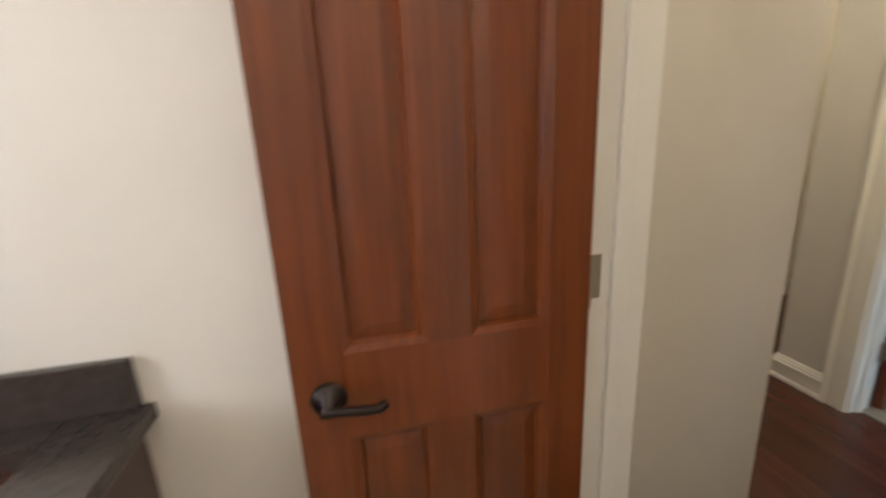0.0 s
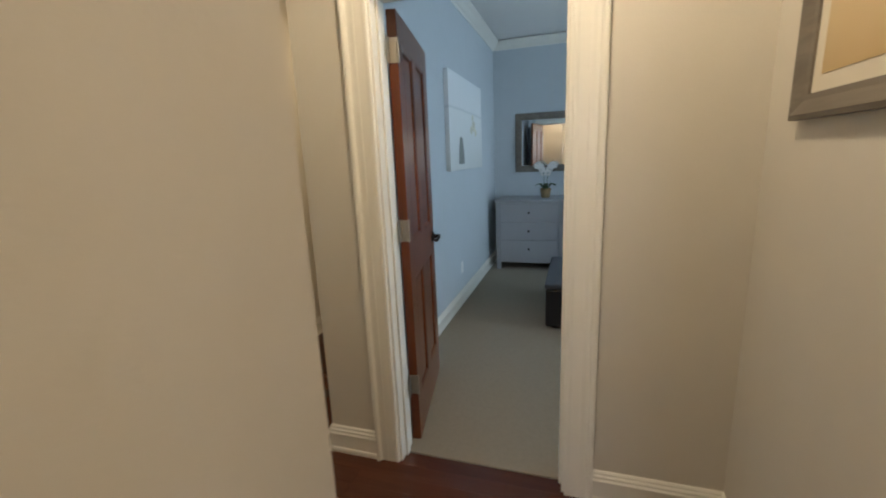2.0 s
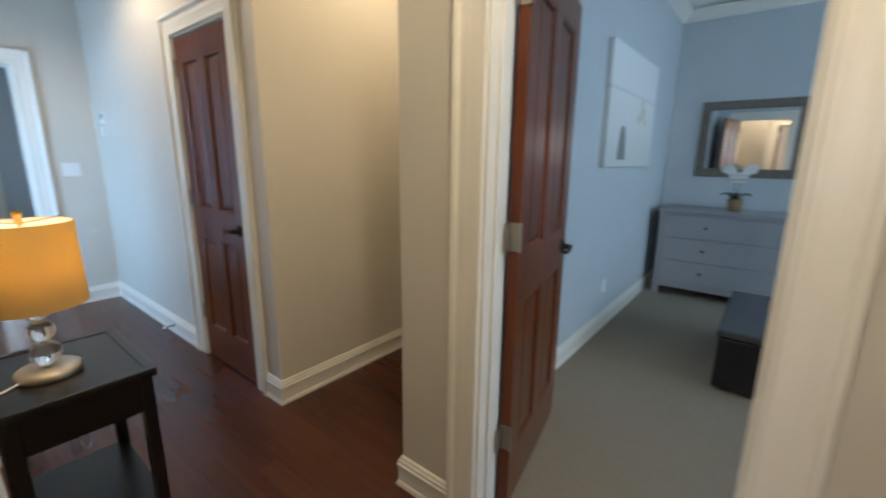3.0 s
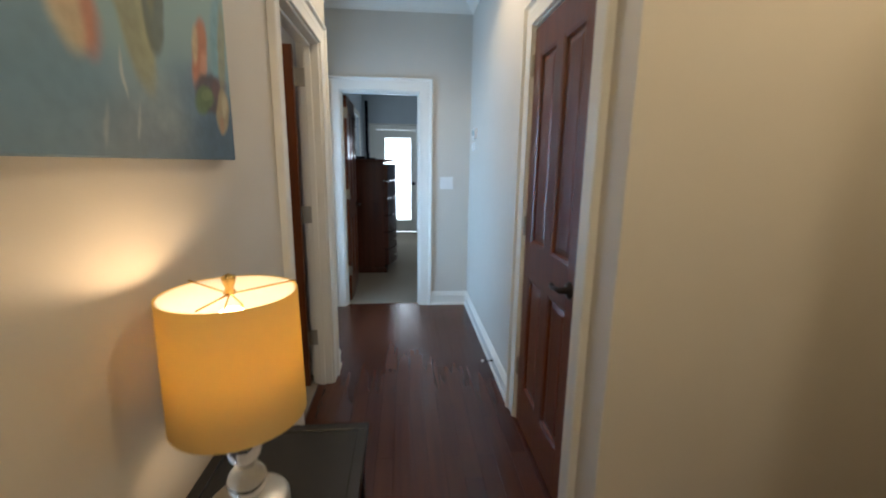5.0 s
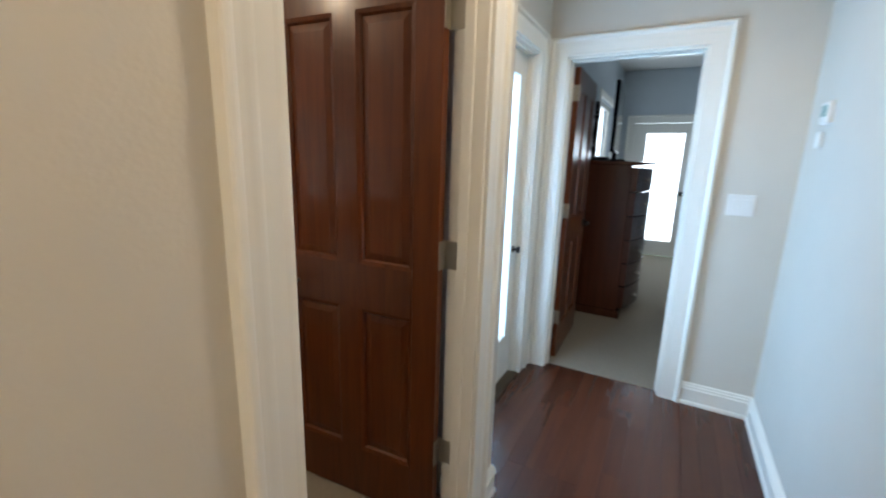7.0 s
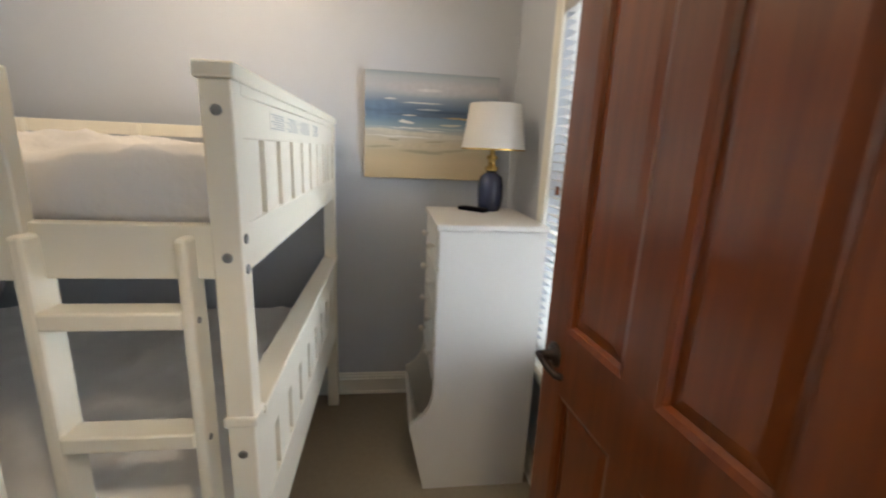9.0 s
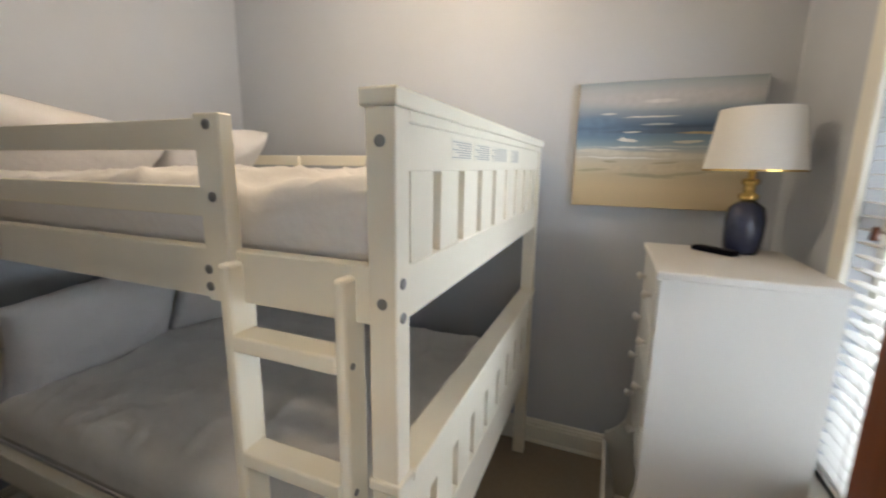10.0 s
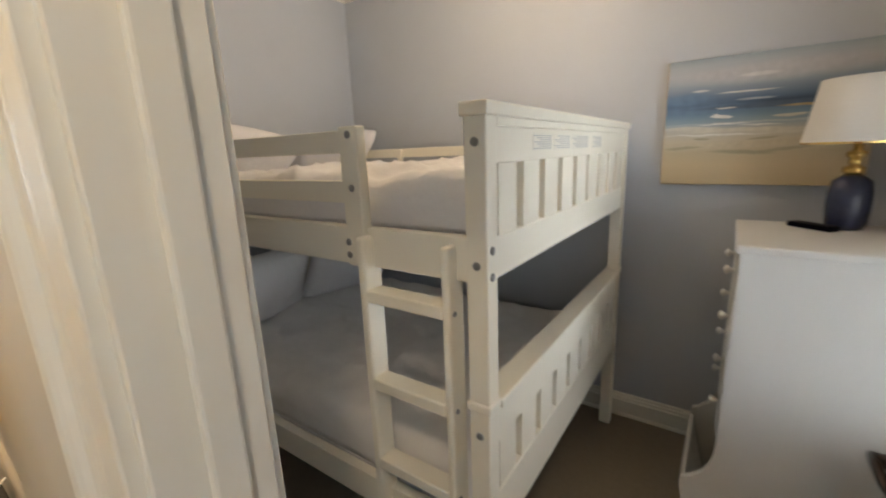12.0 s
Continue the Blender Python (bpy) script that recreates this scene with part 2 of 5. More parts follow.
FLOORWOOD = wood("dark_cherry_floor_wood", (0.050, 0.0155, 0.008), (0.098, 0.030, 0.0145), 0.27, "Y", 24, 0.15, 0.1)
CARPET = mat("beige_carpet", (0.285, 0.245, 0.19), 0.95, vary=0.10, scale=45, bump=0.6, bump_scale=380, spec=0.1)
BEDPAINT = mat("cream_bed_paint", (0.87, 0.83, 0.72), 0.38, vary=0.03, bump=0.04, bump_scale=50)
WHITEPAINT = mat("white_furniture_paint", (0.62, 0.61, 0.59), 0.35, vary=0.02)
LINEN = mat("white_cotton", (0.78, 0.77, 0.78), 0.9, vary=0.05, scale=9, bump=0.6, bump_scale=35, spec=0.1)
COVERLET = mat("grey_cotton_sheet", (0.80, 0.78, 0.76), 0.9, vary=0.09, scale=8, bump=0.9, bump_scale=18, spec=0.1)
BRONZE = mat("dark_bronze", (0.035, 0.026, 0.022), 0.35, 0.8)
NICKEL = mat("satin_nickel", (0.42, 0.39, 0.33), 0.38, 0.9)
CHROME = mat("chrome", (0.75, 0.75, 0.75), 0.15, 1.0)
BRASS = mat("brass", (0.62, 0.42, 0.14), 0.25, 1.0)
BLACKWOOD = mat("black_stained_wood", (0.007, 0.006, 0.006), 0.27, spec=0.45, vary=0.2, scale=14, bump=0.1)
DARKCHEST = wood("dark_mahogany", (0.035, 0.011, 0.007), (0.11, 0.034, 0.02), 0.2, "Z", 18, 0.0, 0.4)
GRANITE = mat("brown_granite", (0.05, 0.038, 0.032), 0.18, vary=0.55, scale=60)
GREYPAINT = mat("grey_dresser_paint", (0.33, 0.335, 0.35), 0.4, vary=0.04)
BLACKPLASTIC = mat("black_plastic", (0.0025, 0.0025, 0.006), 0.5, spec=0.03)
GAP = mat("dark_gasket", (0.02, 0.02, 0.025), 0.8)
CRYSTAL = glass("crystal_glass")
PANE = glass("window_glass")
MIRROR = mat("mirror_silver", (0.9, 0.9, 0.9), 0.02, 1.0, vary=0.0)
NAVY = mat("navy_glazed_ceramic", (0.022, 0.028, 0.06), 0.22, vary=0.35, scale=40, bump=0.4, bump_scale=90)
LEAFGREEN = mat("orchid_leaf", (0.05, 0.11, 0.03), 0.5, vary=0.2)
PETAL = mat("orchid_petal", (0.82, 0.80, 0.76), 0.6)
BASKET = mat("woven_pot", (0.30, 0.20, 0.09), 0.8, vary=0.3, scale=50, bump=0.6)
LEATHER = mat("black_leather", (0.014, 0.013, 0.016), 0.5, bump=0.3, bump_scale=160)
SLATE = mat("dark_grey_fabric", (0.085, 0.09, 0.10), 0.85, vary=0.12, bump=0.4)
PLATE = mat("white_plastic", (0.78, 0.78, 0.76), 0.4)
BLINDMAT = shade_cloth("white_blind_slat", (0.82, 0.81, 0.79), (0.7, 0.7, 0.7), 0.25)
SHADE_ON = shade_cloth("cream_lampshade_linen", (0.86, 0.72, 0.38), (0.98, 0.76, 0.20), 0.70)
SHADE_LINING = shade_cloth("white_shade_lining", (0.88, 0.86, 0.80), (0.90, 0.86, 0.74), 0.4)
SHADE_OFF = shade_cloth("white_lampshade_linen", (0.82, 0.81, 0.79), (0.8, 0.78, 0.72), 0.3)
PRINT = mat("grey_label_print", (0.46, 0.46, 0.45), 0.8)
FRAMEGREY = wood("weathered_taupe_frame", (0.10, 0.085, 0.07), (0.24, 0.21, 0.17), 0.5, "X", 30)

# ---- mesh helpers ----


def obj(name, bm, material, parent=None, label="", smooth=False):
    me = bpy.data.meshes.new(name)
    bmesh.ops.recalc_face_normals(bm, faces=bm.faces)
    bm.to_mesh(me)
    bm.free()
    for m in material if isinstance(material, (list, tuple)) else [material]:
        me.materials.append(m)
    if smooth:
        for p in me.polygons:
            p.use_smooth = True
    ob = new(name, me)
    if parent:
        ob.parent = parent
    if label:
        ob["label"] = label
    return ob


def part(name, bm, material, parent, label="", smooth=False):
    return obj(name, bm, material, parent, label, smooth)


def thing(name, m, label, category, group="", kind=""):
    ob = new(name)
    ob.empty_display_size = 0.05
    ob.matrix_world = m
    return tagged(ob, label, category, group, kind)


def box(bm, x0, x1, y0, y1, z0, z1, bevel=0.0, seg=1):
    v = [bm.verts.new(p) for p in ((x0, y0, z0), (x1, y0, z0), (x1, y1, z0), (x0, y1, z0), (x0, y0, z1), (x1, y0, z1), (x1, y1, z1), (x0, y1, z1))]
    fs = [bm.faces.new([v[i] for i in q]) for q in ((0, 3, 2, 1), (4, 5, 6, 7), (0, 1, 5, 4), (1, 2, 6, 5), (2, 3, 7, 6), (3, 0, 4, 7))]
    if bevel:
        es = list({e for f in fs for e in f.edges})
        bmesh.ops.bevel(bm, geom=es, offset=bevel, segments=seg, affect="EDGES", profile=0.5)
    return bm


def B(*a, bevel=0.0, seg=1):
    return box(bmesh.new(), *a, bevel=bevel, seg=seg)


def lathe(profile, n=32, caps=False):
    """A turned shape from (radius, height) pairs round z."""
    bm = bmesh.new()
    rings = []
    for r, z in profile:
        rings.append([bm.verts.new((r * math.cos(2 * math.pi * i / n), r * math.sin(2 * math.pi * i / n), z)) for i in range(n)])
    for a, b in zip(rings, rings[1:]):
        for i in range(n):
            bm.faces.new((a[i], a[(i + 1) % n], b[(i + 1) % n], b[i]))
    if caps:
        bm.faces.new(rings[0][::-1])
        bm.faces.new(rings[-1])
    return bm


def prism(outline, d0, d1, axis="x"):
    """An outline of (a, b) pairs pushed from d0 to d1 along an axis: x takes (y, z), y takes (x, z), z takes (x, y)."""
    bm = bmesh.new()
    put = {"x": lambda a, b, d: (d, a, b), "y": lambda a, b, d: (a, d, b), "z": lambda a, b, d: (a, b, d)}[axis]
    lo = [bm.verts.new(put(a, b, d0)) for a, b in outline]
    hi = [bm.verts.new(put(a, b, d1)) for a, b in outline]
    bm.faces.new(lo)
    bm.faces.new(hi[::-1])
    n = len(outline)
    for i in range(n):
        bm.faces.new((lo[i], lo[(i + 1) % n], hi[(i + 1) % n], hi[i]))
    return bm


def tube(points, r, n=8):
    """A round rod through points."""
    bm = bmesh.new()
    pts = [Vector(p) for p in points]
    rings = []
    for i, p in enumerate(pts):
        d = (pts[min(i + 1, len(pts) - 1)] - pts[max(i - 1, 0)]).normalized()
        a = d.orthogonal().normalized()
        if rings:
            a = (last - d * last.dot(d)).normalized()
        last = a
        b = d.cross(a)
        rings.append([bm.verts.new(p + r * (math.cos(2 * math.pi * k / n) * a + math.sin(2 * math.pi * k / n) * b)) for k in range(n)])
    for s, t in zip(rings, rings[1:]):
        for k in range(n):
            bm.faces.new((s[k], s[(k + 1) % n], t[(k + 1) % n], t[k]))
    bm.faces.new(rings[0][::-1])
    bm.faces.new(rings[-1])
    return bm


def moved(bm, m):
    bmesh.ops.transform(bm, matrix=m, verts=bm.verts)
    return bm


def joined(*bms):
    out = bmesh.new()
    for b in bms:
        me = bpy.data.meshes.new("tmp")
        b.to_mesh(me)
        b.free()
        out.from_mesh(me)
        bpy.data.meshes.remove(me)
    return out


# ---- walls with openings ----


def wall(name, axis, d0, d1, u0, u1, z1, openings, mat_lo, mat_hi, label, edge=0):
    """A wall whose thickness runs from d0 to d1 along axis; openings are (u0, u1, z0, z1). mat_lo faces down the axis."""
    us = sorted({u0, u1, *(o[0] for o in openings), *(o[1] for o in openings)})
    zs = sorted({0.0, z1, *(o[2] for o in openings), *(o[3] for o in openings)})
    solid = {}
    for i in range(len(us) - 1):
        for j in range(len(zs) - 1):
            cu, cz = (us[i] + us[i + 1]) / 2, (zs[j] + zs[j + 1]) / 2
            solid[i, j] = not any(o[0] < cu < o[1] and o[2] < cz < o[3] for o in openings)
    bm = bmesh.new()
    cache = {}

    def v(d, u, z):
        k = (d, u, z)
        if k not in cache:
            cache[k] = bm.verts.new((d, u, z) if axis == "x" else (u, d, z))
        return cache[k]

    def face(ks, idx):
        f = bm.faces.new([v(*k) for k in ks])
        f.material_index = idx

    for (i, j), s in solid.items():
        if not s:
            continue
        a, b, c, d = us[i], us[i + 1], zs[j], zs[j + 1]
        face([(d0, a, c), (d0, b, c), (d0, b, d), (d0, a, d)], 0)
        face([(d1, a, c), (d1, a, d), (d1, b, d), (d1, b, c)], 1)
        for di, dj, ks in ((-1, 0, [(d0, a, c), (d0, a, d), (d1, a, d), (d1, a, c)]), (1, 0, [(d0, b, c), (d1, b, c), (d1, b, d), (d0, b, d)]),
                           (0, -1, [(d0, a, c), (d1, a, c), (d1, b, c), (d0, b, c)]), (0, 1, [(d0, a, d), (d0, b, d), (d1, b, d), (d1, a, d)])):
            if not solid.get((i + di, j + dj), False):
                face(ks, edge)
    return tagged(obj(name, bm, [mat_lo, mat_hi]), label, "wall", kind="structure")


CEIL = 2.82
# hall west wall with the bunk room doorway, and the recess behind it
wall("wall_hall_west", "x", 1.606, 1.715, 1.412, 4.755, CEIL, [(3.733, 4.537, 0, 2.06)], BUNKPAINT, GREIGE, "greige painted plaster wall with the bunk room doorway", 1)
wall("wall_hall_recess", "x", 1.345, 1.47, 4.755, 6.03, CEIL, [(5.02, 5.84, 0, 2.06)], BUNKPAINT, GREIGE, "greige painted recessed wall with the outer door", 1)
wall("wall_passage_north", "y", 1.412, 1.545, 1.135, 1.606, CEIL, [], GREIGE, BUNKPAINT, "greige painted plaster wall ending in a corner")
wall("wall_bunk_south", "y", 1.66, 1.79, -0.58, 1.61, CEIL, [], BATHPAINT, BUNKPAINT, "lavender grey painted plaster wall")
wall("wall_bunk_west", "x", -0.58, -0.455, 1.79, 4.80, CEIL, [], BUNKPAINT, BUNKPAINT, "lavender grey painted plaster wall")
wall("wall_bunk_north", "y", 4.65, 4.755, -0.455, 1.61, CEIL, [(0.17, 1.27, 0.60, 2.06)], BUNKPAINT, GREIGE, "lavender grey painted wall with an added window opening")
wall("wall_bath_north", "y", 1.38, 1.50, -1.9, 1.0, CEIL, [], BATHPAINT, BUNKPAINT, "cream painted plaster wall behind the vanity")
wall("wall_bath_east", "x", 1.0, 1.135, -0.9, 1.545, CEIL, [(0.68, 1.30, 0, 2.06)], BATHPAINT, GREIGE, "cream painted plaster wall with a narrow doorway")
wall("wall_bath_south", "y", -1.02, -0.9, -1.9, 1.135, CEIL, [], BATHPAINT, BATHPAINT, "cream painted plaster wall")
wall("wall_bath_west", "x", -2.02, -1.9, -1.02, 1.5, CEIL, [(-0.2, 0.8, 1.2, 2.2)], BATHPAINT, BATHPAINT, "cream painted wall with a window opening")
wall("wall_passage_south", "y", 0.365, 0.49, 1.135, 2.93, CEIL, [], GREIGE, GREIGE, "greige painted plaster wall with a framed picture")
wall("wall_bedroom_west", "x", 2.805, 2.93, 0.49, 2.188, CEIL, [(1.064, 1.834, 0, 2.06)], GREIGE, BLUEPAINT, "greige plaster wall with the bedroom doorway")
wall("wall_bedroom_north", "y", 2.11, 2.188, 2.93, 7.0, CEIL, [], BLUEPAINT, GREIGE, "blue grey painted plaster wall")
wall("wall_bedroom_east", "x", 6.87, 7.0, -2.2, 2.11, CEIL, [], BLUEPAINT, BLUEPAINT, "blue grey painted plaster wall")
wall("wall_bedroom_south", "y", -2.2, -2.08, 2.93, 6.87, CEIL, [(3.8, 5.8, 0.75, 2.25)], BLUEPAINT, BLUEPAINT, "blue grey painted wall with an added window opening")
wall("wall_bedroom_west_south", "x", 2.805, 2.93, -2.2, 0.365, CEIL, [], GREIGE, BLUEPAINT, "blue grey painted plaster wall")
wall("wall_side_passage_north", "y", 3.125, 3.25, 2.93, 5.0, CEIL, [], GREIGE, GREIGE, "greige painted plaster wall along the side passage")
wall("wall_side_passage_end", "x", 5.0, 5.12, 2.188, 3.25, CEIL, [], GREIGE, GREIGE, "greige painted plaster wall closing the side passage")
wall("wall_hall_east", "x", 2.805, 2.93, 3.125, 6.03, CEIL, [(3.375, 4.09, 0, 2.06)], GREIGE, GREIGE, "greige painted plaster wall with a closed cherry door")
wall("wall_hall_end", "y", 6.03, 6.155, 0.9, 4.6, CEIL, [(1.59, 2.338, 0, 2.06)], GREIGE, BLUEPAINT, "greige plaster wall with an open doorway")
# the opening here is added to let the fill in
wall("wall_far_room_west", "x", 1.22, 1.36, 6.155, 10.72, CEIL, [(8.7, 9.9, 0.8, 2.2)], BLUEPAINT, BLUEPAINT, "grey painted wall with an added window opening")
wall("wall_far_room_east", "x", 4.6, 4.72, 6.03, 10.72, CEIL, [], BLUEPAINT, BLUEPAINT, "grey painted plaster wall")
wall("wall_far_room_north", "y", 10.6, 10.72, 1.36, 4.6, CEIL, [(1.60, 2.42, 0, 2.06)], BLUEPAINT, BLUEPAINT, "grey painted wall with a glazed outer door")

for nm, x0, x1, y0, y1, z in (("ceiling_hall", 1.135, 2.93, 0.365, 6.155, CEIL), ("ceiling_side_passage", 2.93, 5.12, 2.11, 3.25, CEIL), ("ceiling_bunk_room", -0.58, 1.72, 1.55, 4.8, CEIL + 0.004),
                              ("ceiling_bathroom", -2.02, 1.135, -1.02, 1.545, CEIL + 0.008), ("ceiling_bedroom", 2.93, 7.0, -2.2, 2.188, CEIL + 0.012),
                              ("ceiling_far_room", 0.9, 4.72, 6.155, 10.72, CEIL + 0.004)):
    tagged(obj(nm, B(x0, x1, y0, y1, z, z + 0.12), CEILPAINT), "flat white painted ceiling", "ceiling", kind="structure")

# ---- floors ----
SUB = mat("subfloor", (0.05, 0.02, 0.012), 0.6)
floor = tagged(obj("floor_wood", B(1.135, 2.87, 0.49, 6.09, -0.06, -0.004), SUB), "dark cherry plank floor of the hall", "floor", kind="structure")
floor_side = tagged(obj("floor_wood_side", B(2.87, 5.0, 2.188, 3.125, -0.06, -0.004), SUB), "dark cherry plank floor of the side passage", "floor", kind="structure")
tagged(obj("floor_carpet_bunk", B(-0.455, 1.62, 1.79, 4.65, -0.06, 0.006), CARPET), "beige cut pile carpet", "carpet", kind="structure")
tagged(obj("floor_carpet_bedroom", B(2.872, 6.87, -2.08, 2.11, -0.06, 0.006), CARPET), "beige cut pile carpet", "carpet", kind="structure")
tagged(obj("floor_carpet_far_room", B(1.36, 4.6, 6.092, 10.6, -0.06, 0.006), CARPET), "beige cut pile carpet", "carpet", kind="structure")
tagged(obj("floor_bathroom", B(-1.9, 1.133, -0.9, 1.38, -0.06, 0.0), mat("tan_bath_tile", (0.42, 0.34, 0.25), 0.35)), "tan tiled bathroom floor", "floor", kind="structure")
tagged(obj("door_threshold", B(1.345, 1.475, 5.038, 5.822, -0.06, 0.014, bevel=0.004), mat("bronze_threshold", (0.12, 0.09, 0.06), 0.4, 0.7)), "bronze threshold under the outer door", "threshold", kind="structure")
tagged(obj("ground", B(-60, 60, -60, 60, -0.5, -0.3), mat("lawn", (0.07, 0.10, 0.04), 0.9, vary=0.3)), "green lawn outside the house", "ground", kind="structure")

# ---- trim ----


MOULD = [(-0.006, 0.003), (-0.006, -0.011), (-0.004, -0.0130), (0.001, -0.0140), (0.007, -0.0136), (0.012, -0.0126), (0.015, -0.0120), (0.046, -0.0124), (0.049, -0.0132), (0.053, -0.0138), (0.059, -0.0136), (0.064, -0.0130), (0.068, -0.0126), (0.078, -0.0128), (0.082, -0.0150), (0.085, -0.0205), (0.089, -0.0250), (0.095, -0.0275), (0.102, -0.0270), (0.106, -0.023), (0.106, 0.003)]


def casing(name, m, width, height, label):
    """Moulded casing round an opening with mitred corners; local x runs along the wall from the opening's left side, -y out of the wall."""
    t = thing(name, m, label, "door frame", kind="structure")

    def strip(nm, ends):
        bm = bmesh.new()
        lo = [bm.verts.new(ends(u, w)[0]) for u, w in MOULD]
        hi = [bm.verts.new(ends(u, w)[1]) for u, w in MOULD]
        n = len(MOULD)
        for i in range(n):
            bm.faces.new((lo[i], lo[(i + 1) % n], hi[(i + 1) % n], hi[i]))
        bm.faces.new(lo)
        bm.faces.new(hi[::-1])
        part(nm, bm, TRIM, t)

    strip("casing_leg", lambda u, w: ((-u, w, 0.0), (-u, w, height + u)))
    strip("casing_leg", lambda u, w: ((width + u, w, 0.0), (width + u, w, height + u)))
    strip("casing_head", lambda u, w: ((-u, w, height + u), (width + u, w, height + u)))
    return t


def jamb(name, m, width, height, depth, stop_at, label):
    """Lining boards and door stops of an opening; local x across the opening, y through the wall."""
    t = thing(name, m, label, "door frame", kind="structure")
    part("jamb_board", B(0.0, 0.018, -0.001, depth + 0.001, 0, height, bevel=0.002), TRIM, t)
    part("jamb_board", B(width - 0.018, width, -0.001, depth + 0.001, 0, height, bevel=0.002), TRIM, t)
    part("jamb_head", B(0.018, width - 0.018, -0.001, depth + 0.001, height - 0.018, height, bevel=0.002), TRIM, t)
    part("door_stop", B(0.018, 0.030, stop_at, stop_at + 0.036, 0, height - 0.018, bevel=0.004, seg=2), TRIM, t)
    part("door_stop", B(width - 0.030, width - 0.018, stop_at, stop_at + 0.036, 0, height - 0.018, bevel=0.004, seg=2), TRIM, t)
    part("door_stop", B(0.030, width - 0.030, stop_at, stop_at + 0.036, height - 0.030, height - 0.018, bevel=0.004, seg=2), TRIM, t)
    return t


LBL = "white painted door casing with a raised back band"
LBJ = "white painted door lining with stop strips"
# bunk doorway: hall side and room side
casing("door_frame_1", pose(1.717, 3.733, 0, 0, 0, 90), 0.804, 2.06, LBL)
casing("door_frame_2", pose(1.604, 4.537, 0, 0, 0, -90), 0.804, 2.06, LBL)
jamb("door_lining_1", pose(1.715, 3.733, 0, 0, 0, 90), 0.804, 2.06, 0.109, 0.042, LBJ)
# outer door in the recess
casing("door_frame_3", pose(1.472, 5.02, 0, 0, 0, 90), 0.82, 2.06, LBL)
jamb("door_lining_2", pose(1.47, 5.02, 0, 0, 0, 90), 0.82, 2.06, 0.125, 0.028, LBJ)
# bathroom
casing("door_frame_4", pose(0.998, 1.30, 0, 0, 0, -90), 0.62, 2.06, LBL)
casing("door_frame_5", pose(1.137, 0.68, 0, 0, 0, 90), 0.62, 2.06, LBL)
jamb("door_lining_3", pose(1.0, 1.30, 0, 0, 0, -90), 0.62, 2.06, 0.135, 0.048, LBJ)
# bedroom
casing("door_frame_6", pose(2.803, 1.834, 0, 0, 0, -90), 0.77, 2.06, LBL)
casing("door_frame_7", pose(2.932, 1.064, 0, 0, 0, 90), 0.77, 2.06, LBL)
jamb("door_lining_4", pose(2.805, 1.834, 0, 0, 0, -90), 0.77, 2.06, 0.125, 0.042, LBJ)
# closed door in the hall east wall
casing("door_frame_8", pose(2.803, 4.09, 0, 0, 0, -90), 0.715, 2.06, LBL)
jamb("door_lining_5", pose(2.805, 4.09, 0, 0, 0, -90), 0.715, 2.06, 0.125, 0.048, LBJ)
# far room
casing("door_frame_9", pose(1.59, 6.028, 0, 0, 0, 0), 0.748, 2.06, LBL)
casing("door_frame_10", pose(2.338, 6.157, 0, 0, 0, 180), 0.748, 2.06, LBL)
jamb("door_lining_6", pose(1.59, 6.03, 0, 0, 0, 0), 0.748, 2.06, 0.125, 0.042, LBJ)

BASE = [(0, 0), (-0.022, 0), (-0.022, 0.012), (-0.018, 0.022), (-0.015, 0.024), (-0.015, 0.092), (-0.020, 0.094), (-0.020, 0.102), (-0.012, 0.108), (-0.016, 0.110), (-0.016, 0.119), (-0.009, 0.126), (-0.010, 0.133), (-0.004, 0.140), (0, 0.140)]
CROWN = [(0, -0.10), (-0.010, -0.10), (-0.014, -0.088), (-0.030, -0.075), (-0.052, -0.045), (-0.078, -0.020), (-0.084, -0.012), (-0.084, 0.0), (0, 0)]


def run(name, profile, p0, p1, z, material, label, category, miter0=0, miter1=0):
    """A moulding along a wall from p0 to p1; the wall is on the left of the way, the profile's -a points to the right. miter: 1 outward corner, -1 inward."""
    a, b = Vector((*p0, 0)), Vector((*p1, 0))
    d = (b - a).normalized()
    nrm = Vector((d.y, -d.x, 0))
    bm = bmesh.new()
    lo, hi = [], []
    for u, w in profile:
        lo.append(bm.verts.new(a + nrm * -u - d * (-u) * miter0 + Vector((0, 0, z + w))))
        hi.append(bm.verts.new(b + nrm * -u + d * (-u) * miter1 + Vector((0, 0, z + w))))
    n = len(profile)
    for i in range(n):
        bm.faces.new((lo[i], lo[(i + 1) % n], hi[(i + 1) % n], hi[i]))
    bm.faces.new(lo)
    bm.faces.new(hi[::-1])
    return tagged(obj(name, bm, material), label, category, kind="structure")


